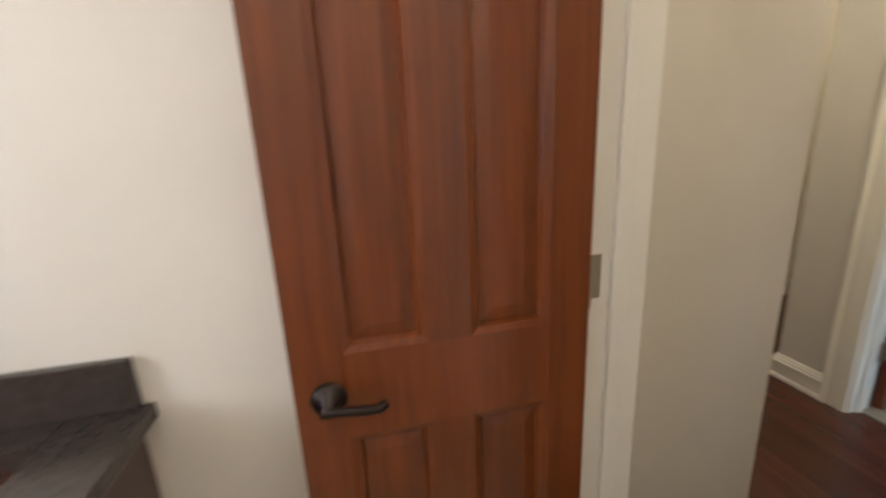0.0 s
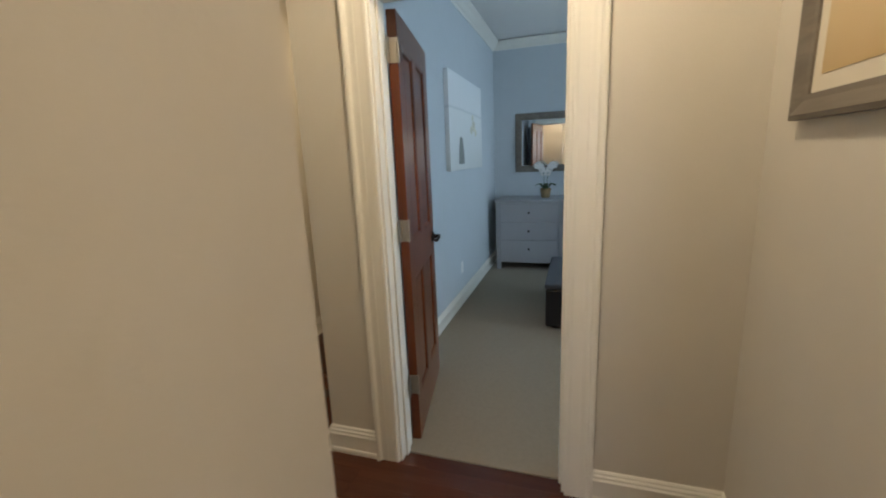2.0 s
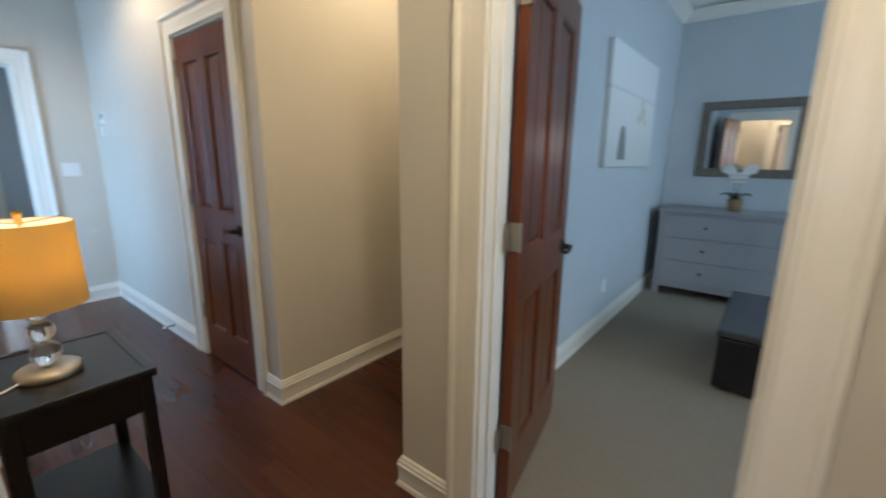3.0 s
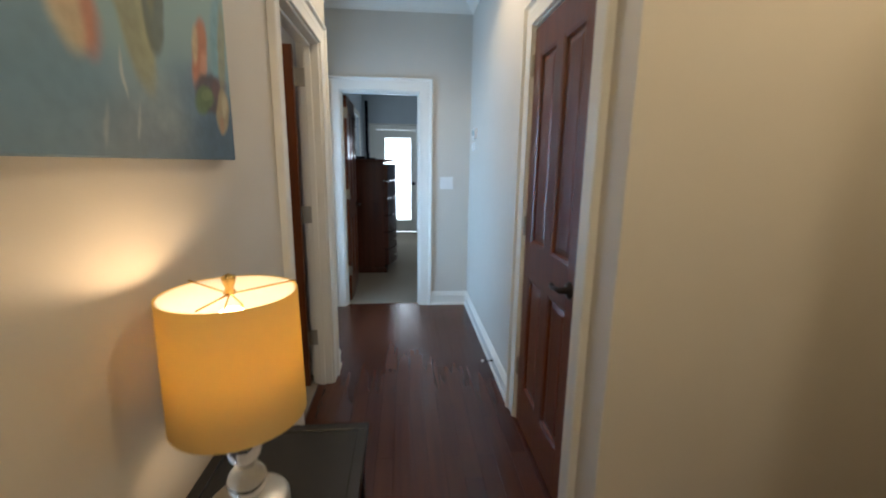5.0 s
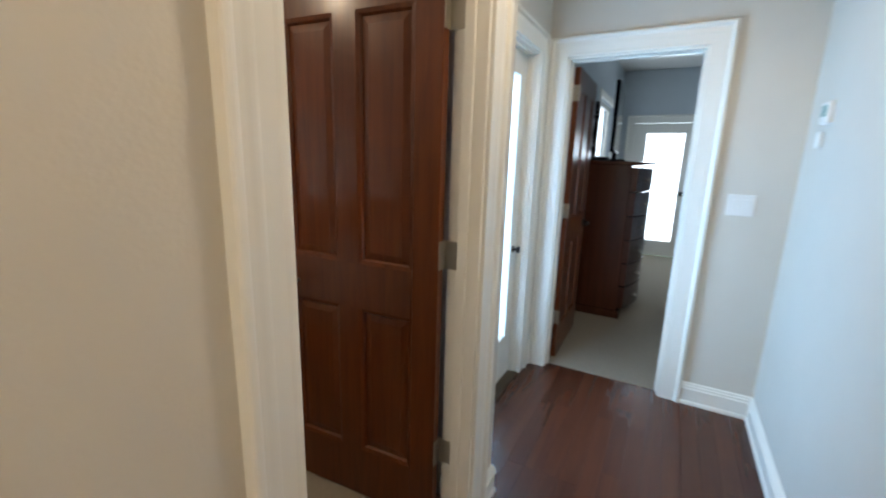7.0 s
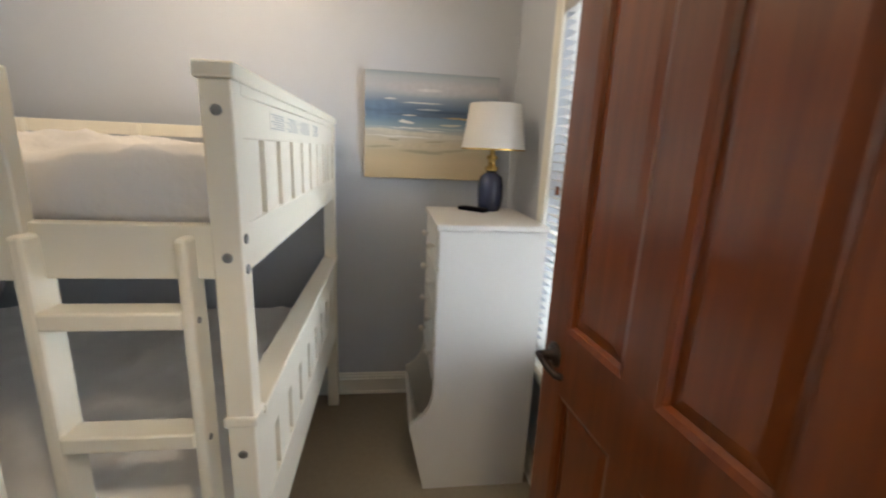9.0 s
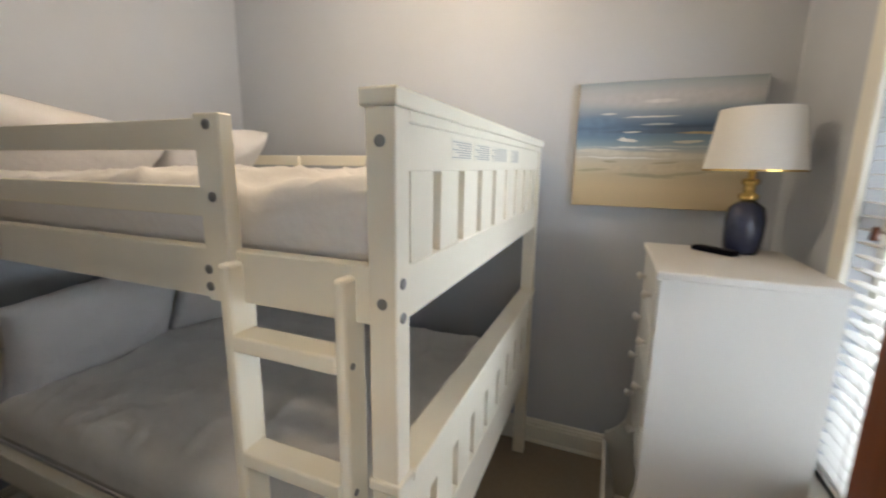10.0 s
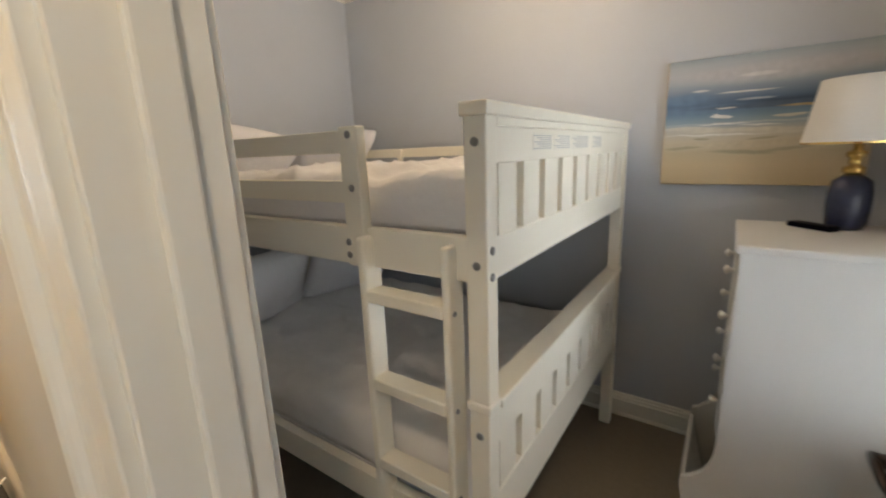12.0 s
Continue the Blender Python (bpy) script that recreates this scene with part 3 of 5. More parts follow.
LBB = "white moulded baseboard along the wall"
for p0, p1, m0, m1 in (((2.805, 3.125), (5.0, 3.125), 1, -1), ((2.805, 3.27), (2.805, 3.125), 0, 1), ((2.805, 6.03), (2.805, 4.195), -1, 0), ((2.443, 6.03), (2.805, 6.03), 0, -1),
                       ((1.715, 1.412), (1.715, 3.627), 1, 0), ((1.715, 4.642), (1.715, 4.755), 0, 1), ((1.715, 4.755), (1.47, 4.755), 1, -1), ((1.47, 4.755), (1.47, 4.915), -1, 0), ((1.47, 5.945), (1.47, 6.03), 0, 0),
                       ((1.16, 1.412), (1.715, 1.412), 0, 1), ((2.805, 2.188), (2.805, 1.939), 1, 0), ((2.805, 0.959), (2.805, 0.49), 0, -1), ((2.805, 0.49), (1.16, 0.49), -1, 0), ((5.0, 2.188), (2.805, 2.188), -1, 1), ((5.0, 3.125), (5.0, 2.188), -1, -1),
                       ((1.61, 1.79), (-0.455, 1.79), -1, -1), ((-0.455, 1.79), (-0.455, 4.65), -1, -1), ((-0.455, 4.65), (1.61, 4.65), -1, 0), ((1.606, 3.627), (1.606, 1.79), 0, -1),
                       ((2.93, 2.11), (6.87, 2.11), -1, -1), ((6.87, 2.11), (6.87, -2.08), -1, -1), ((2.93, 1.94), (2.93, 2.11), 0, -1), ((1.36, 6.155), (1.36, 10.6), 0, -1), ((1.36, 10.6), (1.52, 10.6), -1, 0), ((2.5, 10.6), (4.6, 10.6), 0, -1), ((4.6, 10.6), (4.6, 6.155), -1, -1)):
    run("baseboard", BASE, p0, p1, 0.0, TRIM, LBB, "baseboard", m0, m1)
LBC = "white crown moulding under the ceiling"
for p0, p1, m0, m1 in (((1.61, 1.79), (-0.455, 1.79), -1, -1), ((-0.455, 1.79), (-0.455, 4.65), -1, -1), ((-0.455, 4.65), (1.61, 4.65), -1, -1), ((1.61, 4.65), (1.61, 1.79), -1, -1)):
    run("crown_moulding", [(u * 2.2, w * 3.0) for u, w in CROWN], p0, p1, CEIL, TRIM, LBC, "crown moulding", m0, m1)
for p0, p1, m0, m1 in (((2.93, 2.11), (6.87, 2.11), -1, -1), ((6.87, 2.11), (6.87, -2.08), -1, -1), ((6.87, -2.08), (2.93, -2.08), -1, -1), ((2.93, -2.08), (2.93, 2.11), -1, -1),
                       ((1.47, 6.03), (2.805, 6.03), -1, -1), ((1.715, 4.755), (1.47, 4.755), 1, -1), ((1.47, 4.755), (1.47, 6.03), -1, -1), ((2.805, 6.03), (2.805, 3.125), -1, 1), ((1.715, 1.412), (1.715, 4.755), 1, 1), ((2.805, 2.188), (2.805, 0.49), 1, -1), ((1.135, 1.412), (1.715, 1.412), -1, 1), ((2.805, 0.49), (1.135, 0.49), -1, -1), ((2.805, 3.125), (5.0, 3.125), 1, -1), ((5.0, 2.188), (2.805, 2.188), -1, 1)):
    run("crown_moulding", CROWN, p0, p1, CEIL, TRIM, LBC, "crown moulding", m0, m1)

# ---- doors ----
DT = 0.042


def lever(parent, x, z, side, toward):
    """Rose and lever on one face of a door; side is the face's sign along y, toward the lever's way along x."""
    rose = moved(lathe([(0.0, 0.0), (0.034, 0.0), (0.034, 0.004), (0.028, 0.010), (0.014, 0.014), (0.012, 0.045), (0.0, 0.045)], 24), pose(x, side * DT / 2, z, -90 * side))
    h = part("door_handle", rose, BRONZE, parent, "dark bronze lever handle", True)
    y = side * (DT / 2 + 0.042)
    bm = tube([(x - toward * 0.012, y, z), (x + toward * 0.02, y + side * 0.004, z), (x + toward * 0.06, y + side * 0.004, z - 0.006), (x + toward * 0.088, y, z - 0.010), (x + toward * 0.102, y - side * 0.008, z - 0.006)], 0.009, 10)
    part("lever", bm, BRONZE, h, "", True)


def panel_door(name, m, w, label, h=2.03, hinge_side=-1, group="cherry panel doors", material=DOORWOOD, handle=True, jamb_y=None):
    """A four panel door: hinge axis at the origin, leaf along +x, faces at +-y."""
    t = thing(name, m, label, "door", group, kind="structure")
    z0, st, ms, rails = 0.012, 0.105, 0.095, ((0.012, 0.23), (0.855, 1.03), (h - 0.125, h))
    if w < 0.7:
        st, ms = 0.094, 0.085
    y = DT / 2
    part("stile", B(0.004, st, -y, y, z0, h, bevel=0.0015), material, t)
    part("stile", B(w - st, w, -y, y, z0, h, bevel=0.0015), material, t)
    for a, b in rails:
        part("rail", B(st, w - st, -y, y, a, b), material, t)
    cx = w / 2
    for a, b in ((rails[0][1], rails[1][0]), (rails[1][1], rails[2][0])):
        part("mullion", B(cx - ms / 2, cx + ms / 2, -y, y, a, b), material, t)
        for u0, u1 in ((st, cx - ms / 2), (cx + ms / 2, w - st)):
            bm = bmesh.new()
            for s in (-1, 1):
                steps = ((0.0, y), (0.014, y - 0.004), (0.020, 0.006), (0.045, 0.012), (0.048, 0.0125))
                loops = []
                for inset, d in steps:
                    loops.append([bm.verts.new(p) for p in ((u0 + inset, s * d, a + inset), (u1 - inset, s * d, a + inset), (u1 - inset, s * d, b - inset), (u0 + inset, s * d, b - inset))])
                for p, q in zip(loops, loops[1:]):
                    for i in range(4):
                        bm.faces.new((p[i], p[(i + 1) % 4], q[(i + 1) % 4], q[i]))
                bm.faces.new(loops[-1])
            part("panel", bm, material, t)
    for z in (0.322, 1.10, 1.87):
        hb = B(-0.001, 0.0035, -0.020, 0.020, z - 0.05, z + 0.05, bevel=0.001)
        hg = part("hinge", hb, NICKEL, t, "satin nickel butt hinge")
        part("knuckle", moved(lathe([(0.0, -0.05), (0.0065, -0.05), (0.0065, 0.05), (0.0, 0.05)], 12), pose(-0.002, hinge_side * (DT / 2 + 0.003), z)), NICKEL, hg)
        if jamb_y is not None:
            part("jamb_plate", B(-0.052, -0.004, jamb_y - 0.0012, jamb_y + 0.0012, z - 0.05, z + 0.05, bevel=0.001), NICKEL, hg)
    if handle:
        for s in (-1, 1):
            lever(t, w - 0.062, 0.945, s, -1)
        part("latch_plate", B(w - 0.0005, w + 0.0015, -0.012, 0.012, 0.89, 1.0), NICKEL, t)
    return t


panel_door("door_1", pose(0.972, 1.252, 0, 0, 0, 180.0), 0.596, "open cherry wood four panel door of the bathroom", jamb_y=-0.0285)
panel_door("door_2", pose(2.957, 1.800, 0, 0, 0, 10.5), 0.75, "open cherry wood four panel door of the bedroom", jamb_y=0.012)
panel_door("door_3", pose(2.828, 4.072, 0, 0, 0, -90.0), 0.678, "closed cherry wood four panel door in the hall")
panel_door("door_4", pose(1.586, 4.497, 0, 0, 0, 184.0), 0.765, "open cherry wood four panel door of the bunk room", jamb_y=-0.0195)
panel_door("door_5", pose(1.618, 6.185, 0, 0, 0, 91.0), 0.71, "open cherry wood four panel door of the far room", jamb_y=0.008)

# ---- outer doors, windows ----
t = thing("door_6", pose(1.392, 5.045, 0, 0, 0, 90), "white painted outer door with a tall glass pane", "door", kind="structure")
for nm, a in (("stile", (0.0, 0.12, -0.02, 0.02, 0.016, 2.035)), ("stile", (0.65, 0.77, -0.02, 0.02, 0.016, 2.035)), ("rail", (0.12, 0.65, -0.02, 0.02, 0.016, 0.30)), ("rail", (0.12, 0.65, -0.02, 0.02, 1.92, 2.035))):
    part(nm, B(*a, bevel=0.002), TRIM, t)
for a in ((0.12, 0.135, -0.026, 0.026, 0.30, 1.92), (0.635, 0.65, -0.026, 0.026, 0.30, 1.92), (0.135, 0.635, -0.026, 0.026, 0.30, 0.315), (0.135, 0.635, -0.026, 0.026, 1.905, 1.92)):
    part("glazing_bead", B(*a, bevel=0.003), TRIM, t)
p = part("pane", B(0.135, 0.635, -0.003, 0.003, 0.315, 1.905), PANE, t)
p.visible_shadow = False
part("knob", moved(lathe([(0.0, 0), (0.024, 0.0), (0.024, 0.004), (0.010, 0.008), (0.010, 0.02), (0.022, 0.030), (0.022, 0.042), (0.0, 0.050)], 18), pose(0.70, -0.02, 0.88, 90)), BRONZE, t, "dark bronze door knob", True)

t = thing("door_7", pose(1.60, 10.64, 0, 0, 0, 0), "white glazed outer door with bright daylight behind", "door", kind="structure")
for nm, a in (("stile", (0.0, 0.19, -0.02, 0.02, 0.012, 2.05)), ("stile", (0.70, 0.82, -0.02, 0.02, 0.012, 2.05)), ("rail", (0.19, 0.70, -0.02, 0.02, 0.012, 0.25)), ("rail", (0.19, 0.70, -0.02, 0.02, 1.90, 2.05))):
    part(nm, B(*a, bevel=0.002), TRIM, t)
p = part("pane", B(0.19, 0.70, -0.003, 0.003, 0.25, 1.90), PANE, t)
p.visible_shadow = False
lever(t, 0.76, 1.0, -1, -1)
c = casing("door_frame_11", pose(1.60, 10.598, 0), 0.82, 2.06, LBL)

BACK = glow("bright_outdoor_haze", (0.80, 0.92, 1.0), 3.2)
tagged(obj("backdrop", B(0.6, 3.6, 12.4, 12.44, -0.3, 4.5), BACK), "bright hazy daylight outside the glazed door", "backdrop", kind="structure")
BACKDIM = glow("pale_outdoor_haze", (0.72, 0.86, 1.0), 1.5)
tagged(obj("backdrop_bedroom_window", B(2.4, 7.2, -3.6, -3.56, -0.3, 4.0), BACKDIM), "pale daylight outside the bedroom window", "backdrop", kind="structure")


def window(name, m, w, h, label, depth=0.12):
    """Sash window in an opening: local x along the wall, z up from the sill, y through the wall away from the room."""
    t = thing(name, m, label, "window", kind="structure")
    for a in ((0, 0.04, 0.05, 0.10, 0, h), (w - 0.04, w, 0.05, 0.10, 0, h), (0.04, w - 0.04, 0.05, 0.10, h - 0.05, h), (0.04, w - 0.04, 0.05, 0.10, 0, 0.05), (0.04, w - 0.04, 0.05, 0.10, h / 2 - 0.025, h / 2 + 0.025)):
        part("window_frame", B(*a, bevel=0.002), TRIM, t)
    for a, b in ((0.05, h / 2 - 0.025), (h / 2 + 0.025, h - 0.05)):
        p = part("pane", B(0.04, w - 0.04, 0.073, 0.077, a, b), PANE, t)
        p.visible_shadow = False
    part("window_sill", B(-0.06, w + 0.06, -0.05, 0.045, -0.03, 0.0, bevel=0.005, seg=2), TRIM, t)
    part("apron", B(-0.04, w + 0.04, -0.018, 0.0, -0.11, -0.03, bevel=0.003), TRIM, t)
    part("window_casing", B(-0.085, 0.0, -0.018, 0.0, 0.0, h + 0.085, bevel=0.004), TRIM, t)
    part("window_casing", B(w, w + 0.085, -0.018, 0.0, 0.0, h + 0.085, bevel=0.004), TRIM, t)
    part("window_casing", B(0.0, w, -0.018, 0.0, h, h + 0.085, bevel=0.004), TRIM, t)
    return t


window("window_1", pose(0.17, 4.65, 0.60), 1.10, 1.46, "white sash window behind slatted blinds")
window("window_2", pose(5.8, -2.08, 0.75, 0, 0, 180), 2.0, 1.5, "white sash window of the bedroom")
# window_3 is added, to hold the far room's fill
window("window_3", pose(1.36, 8.7, 0.80, 0, 0, 90), 1.2, 1.4, "white sash window added to light the far room")
window("window_4", pose(-1.9, -0.2, 1.2, 0, 0, 90), 1.0, 1.0, "white sash window of the bathroom")

blind = thing("window_blind", pose(0.19, 4.667, 0.62), "white slatted venetian blind, slats half open", "blind")
part("head_rail", B(0.0, 1.06, -0.028, 0.028, 1.37, 1.425, bevel=0.003), WHITEPAINT, blind)
slat = None
for i in range(38):
    z = 0.03 + i * 0.0355
    if slat is None:
        bm = bmesh.new()
        rows = []
        for k in range(6):
            u = k / 5 - 0.5
            rows.append([bm.verts.new((x, u * 0.048, 0.004 * (1 - 4 * u * u))) for x in (0.0, 1.06)])
        low = [[bm.verts.new(v.co - Vector((0, 0, 0.0025))) for v in r] for r in rows]
        for r, q in zip(rows, rows[1:]):
            bm.faces.new((r[0], r[1], q[1], q[0]))
        for r, q in zip(low, low[1:]):
            bm.faces.new((r[0], q[0], q[1], r[1]))
        for a, b in ((0, 0), (5, 5)):
            bm.faces.new((rows[a][0], rows[a][1], low[b][1], low[b][0]))
        for s in (0, 1):
            bm.faces.new([r[s] for r in rows] + [r[s] for r in low[::-1]])
        slat = part("slat", bm, BLINDMAT, blind)
        slat.matrix_basis = pose(0, 0, z, -8)
    else:
        o = slat.copy()
        scene.collection.objects.link(o)
        o.matrix_basis = pose(0, 0, z, -8)
part("bottom_rail", B(0.0, 1.06, -0.024, 0.024, 0.002, 0.018, bevel=0.003), WHITEPAINT, blind)
for x in (0.16, 0.53, 0.90):
    part("ladder_cord", tube([(x, -0.027, 0.01), (x, -0.027, 1.38)], 0.0015, 6), WHITEPAINT, blind)
part("pull_cord", tube([(0.10, -0.034, 0.72), (0.10, -0.034, 1.37)], 0.0015, 6), WHITEPAINT, blind)
part("cord_tassel", moved(lathe([(0.0, 0), (0.010, 0.0), (0.007, 0.03), (0.0, 0.036)], 12), pose(0.10, -0.034, 0.69)), DOORWOOD, blind, "wooden cord tassel", True)

# ---- bunk room ----
bed = thing("bunk_bed", pose(0, 0, 0), "cream painted wooden full size bunk bed with a ladder", "bunk bed")
XE, XW, YN, YS = 1.035, -0.372, 3.705, 1.83   # outer faces of the posts
PX, PY = 0.05, 0.056
BOLT = mat("grey_bolt_steel", (0.28, 0.28, 0.28), 0.4, 0.8)


def bolt(parent, x, y, z, face):
    rot = pose(x, y, z, 0, 90, 0) if face == "x" else pose(x, y, z, -90, 0, 0)
    part("bolt", moved(lathe([(0.0, -0.001), (0.010, -0.001), (0.010, 0.002), (0.007, 0.0035), (0.0, 0.0035)], 14), rot), BOLT, parent, "", True)


def post(name, x0, x1, y0, y1, z0, z1, cap=False):
    p = part(name, B(x0, x1, y0, y1, z0, z1, bevel=0.004, seg=2), BEDPAINT, bed)
    if cap:
        part("collar", B(x0 - 0.006, x1 + 0.006, y0 - 0.006, y1 + 0.006, 0.870, 0.894, bevel=0.005, seg=2), BEDPAINT, p)
    return p


fp = post("post", XE - PX, XE, YN - PY, YN, 0.006, 1.566, True)
post("post", XW, XW + PX, YN - PY, YN, 0.006, 1.566, True)
hp = post("post", XE - PX, XE, YS, YS + PY, 0.006, 1.566, True)
post("post", XW, XW + PX, YS, YS + PY, 0.006, 1.566, True)
for z in (1.513, 1.241, 0.802, 0.24):
    bolt(fp, XE, YN - PY / 2, z, "x")
for z in (1.275, 1.213):
    bolt(fp, XE - 0.022, YN, z, "y")


def end_board(y0, y1, z0, z1, s0, s1, nm):
    """Slatted head or foot board between the posts: two rails with slats between."""
    x0, x1 = XW + PX, XE - PX
    b = part(nm, B(x0, x1, y0, y1, s1, z1, bevel=0.002), BEDPAINT, bed)
    part("bottom_rail", B(x0, x1, y0, y1, z0, s0, bevel=0.002), BEDPAINT, b)
    mid, pitch, slot, groove = (x0 + x1) / 2, 0.1465, 0.042, 0.022
    for i in range(9):
        c = mid + (i - 4) * pitch
        half = (pitch - slot) / 2
        u0 = x0 + groove if i == 0 else c - half
        u1 = x1 - groove if i == 8 else c + half
        part("slat", B(u0, u1, y0 + 0.003, y1 - 0.003, s0, s1), BEDPAINT, b)
    return b


for ya, yb in ((YN - 0.034, YN - 0.006), (YS + 0.006, YS + 0.034)):
    up = end_board(ya, yb, 1.20, 1.545, 1.30, 1.465, "upper_end_board")
    part("top_cap", B(XW - 0.007, XE + 0.007, (ya + yb) / 2 - 0.043, (ya + yb) / 2 + 0.027, 1.566, 1.595, bevel=0.004, seg=2), BEDPAINT, bed)
    part("cap_moulding", B(XW + PX, XE - PX, ya - 0.006, yb + 0.006, 1.545, 1.566, bevel=0.003), BEDPAINT, up)
    lo = end_board(ya, yb, 0.44, 0.865, 0.605, 0.755, "lower_end_board")
    part("ledge", B(XW + PX, XE - PX, (ya + yb) / 2 - 0.045, (ya + yb) / 2 + 0.030, 0.865, 0.888, bevel=0.004, seg=2), BEDPAINT, lo)
# side rails
for z0, z1, nm in ((1.195, 1.302, "upper_side_rail"), (0.375, 0.482, "lower_side_rail")):
    part(nm, B(XE - 0.045, XE - 0.010, YS + PY, YN - PY, z0, z1, bevel=0.002), BEDPAINT, bed)
    part(nm, B(XW + 0.014, XW + 0.045, YS + PY, YN - PY, z0, z1, bevel=0.002), BEDPAINT, bed)
# guard rails on the room side
gp = part("guard_post", B(XE - 0.028, XE + 0.006, 3.268, 3.335, 1.195, 1.568, bevel=0.003), BEDPAINT, bed)
for z in (1.547, 1.41, 1.262, 1.226):
    bolt(gp, XE + 0.006, 3.304 if z > 1.3 else 3.276, z, "x")
part("guard_rail", B(XE - 0.030, XE - 0.006, YS + PY, 3.268, 1.500, 1.560, bevel=0.002), BEDPAINT, bed)
part("guard_rail", B(XE - 0.030, XE - 0.006, YS + PY, 3.268, 1.368, 1.428, bevel=0.002), BEDPAINT, bed)
part("guard_spacer", B(XE - 0.006, XE + 0.010, 2.40, 2.435, 1.205, 1.552, bevel=0.006, seg=2), BEDPAINT, bed)
# guard rail on the wall side
part("guard_rail", B(XW + 0.006, XW + 0.030, YS + PY, YN - PY, 1.470, 1.527, bevel=0.002), BEDPAINT, bed)
for y in (2.3, 2.78, 3.25):
    part("guard_spacer", B(XW + 0.030, XW + 0.050, y, y + 0.035, 1.30, 1.52, bevel=0.002), BEDPAINT, bed)
# slat decks
for z in (1.205, 0.385):
    for i in range(9):
        y = YS + 0.14 + i * 0.195
        part("bed_slat", B(XW + 0.045, XE - 0.045, y, y + 0.07, z, z + 0.018), BEDPAINT, bed)
# ladder
for y0, y1 in ((3.322, 3.350), (3.594, 3.617)):
    r = part("ladder_rail", B(XE - 0.040, XE + 0.028, y0, y1, 0.006, 1.283, bevel=0.008, seg=2), BEDPAINT, bed)
    for z in (1.117, 0.855, 0.593, 0.331):
        rot = pose(XE + 0.007, y1 if y0 > 3.5 else y0, z, -90 if y0 > 3.5 else 90, 0, 0)
        part("bolt", moved(lathe([(0.0, -0.001), (0.007, -0.001), (0.006, 0.003), (0.0, 0.003)], 12), rot), BOLT, r, "", True)
for z in (1.12, 0.858, 0.596, 0.334):
    part("ladder_rung", B(XE - 0.030, XE + 0.030, 3.348, 3.596, z - 0.016, z + 0.020, bevel=0.005, seg=2), BEDPAINT, bed)
# printed notices on the foot board
for i, (a, b) in enumerate(((0.635, 0.775), (0.475, 0.620), (0.275, 0.460), (0.10, 0.225))):
    lab = part("warning_label", B(a, b, YN - 0.0065, YN - 0.0055, 1.488, 1.534), mat("label_paper", (0.82, 0.79, 0.70), 0.5), bed, "printed notice with small unreadable lines")
    for k in range(7):
        part("print_line", B(a + 0.006, b - 0.006 - 0.02 * ((k * 7 + i) % 3), YN - 0.0055, YN - 0.005, 1.526 - k * 0.0055, 1.5285 - k * 0.0055), PRINT, lab)


def soft(name, x0, x1, y0, y1, z0, z1, material, label, category, cover, amp=0.006, round_=0.05, seed=0):
    """A mattress or quilt: a rounded slab with soft folds."""
    bm = bmesh.new()
    nx, ny = 80, 110
    top = []
    for i in range(nx + 1):
        row = []
        for j in range(ny + 1):
            u, v = i / nx, j / ny
            x, y = x0 + (x1 - x0) * u, y0 + (y1 - y0) * v
            e = min(min(x - x0, x1 - x), min(y - y0, y1 - y))
            dz = 0.0 if e > round_ else -(round_ - math.sqrt(max(0.0, round_ ** 2 - (round_ - e) ** 2)))
            n = noise.noise(Vector((x * 3.1 + seed, y * 2.3, seed))) * amp * 1.6 + noise.noise(Vector((x * 12 + seed, y * 6, 3))) * amp * 0.7 + (1 - min(1.0, 5 * abs(noise.noise(Vector((x * 3.4 + y * 2.2, y * 4.2 - x * 2.6, seed + 9)))))) * amp * 1.1 + (1 - min(1.0, 6 * abs(noise.noise(Vector((x * 5.2 - y * 3.7, y * 3.0 + x * 4.6, seed + 21)))))) * amp * 0.55
            row.append(bm.verts.new((x, y, z1 + dz + n)))
        top.append(row)
    for i in range(nx):
        for j in range(ny):
            bm.faces.new((top[i][j], top[i + 1][j], top[i + 1][j + 1], top[i][j + 1]))
    ring = [top[i][0] for i in range(nx + 1)] + [top[nx][j] for j in range(1, ny + 1)] + [top[i][ny] for i in range(nx - 1, -1, -1)] + [top[0][j] for j in range(ny - 1, 0, -1)]
    prev = ring
    for k in range(1, 5):
        z = z1 - round_ - (z1 - round_ - z0) * k / 4
        cur = []
        for v in ring:
            f = 0.006 * math.sin(v.co.x * 37 + v.co.y * 41 + seed) * (1 if k in (1, 2, 3) else 0)
            cur.append(bm.verts.new((v.co.x + (f if v.co.x in (x0, x1) else 0), v.co.y + (f if v.co.y in (y0, y1) else 0), z)))
        for i in range(len(ring)):
            bm.faces.new((prev[i], cur[i], cur[(i + 1) % len(ring)], prev[(i + 1) % len(ring)]))
        prev = cur
    bm.faces.new(prev)
    t = thing(name, pose((x0 + x1) / 2, (y0 + y1) / 2, z0 - 0.07), label, category, "bunk mattresses")
    back = t.matrix_world.inverted()
    part("sheet", moved(bm, back), material, t, cover, True)
    part("mattress_side", moved(B(x0 + 0.006, x1 - 0.006, y0 + 0.006, y1 - 0.006, z0 - 0.07, z0 + 0.002, bevel=0.012, seg=2), back), LINEN, t)
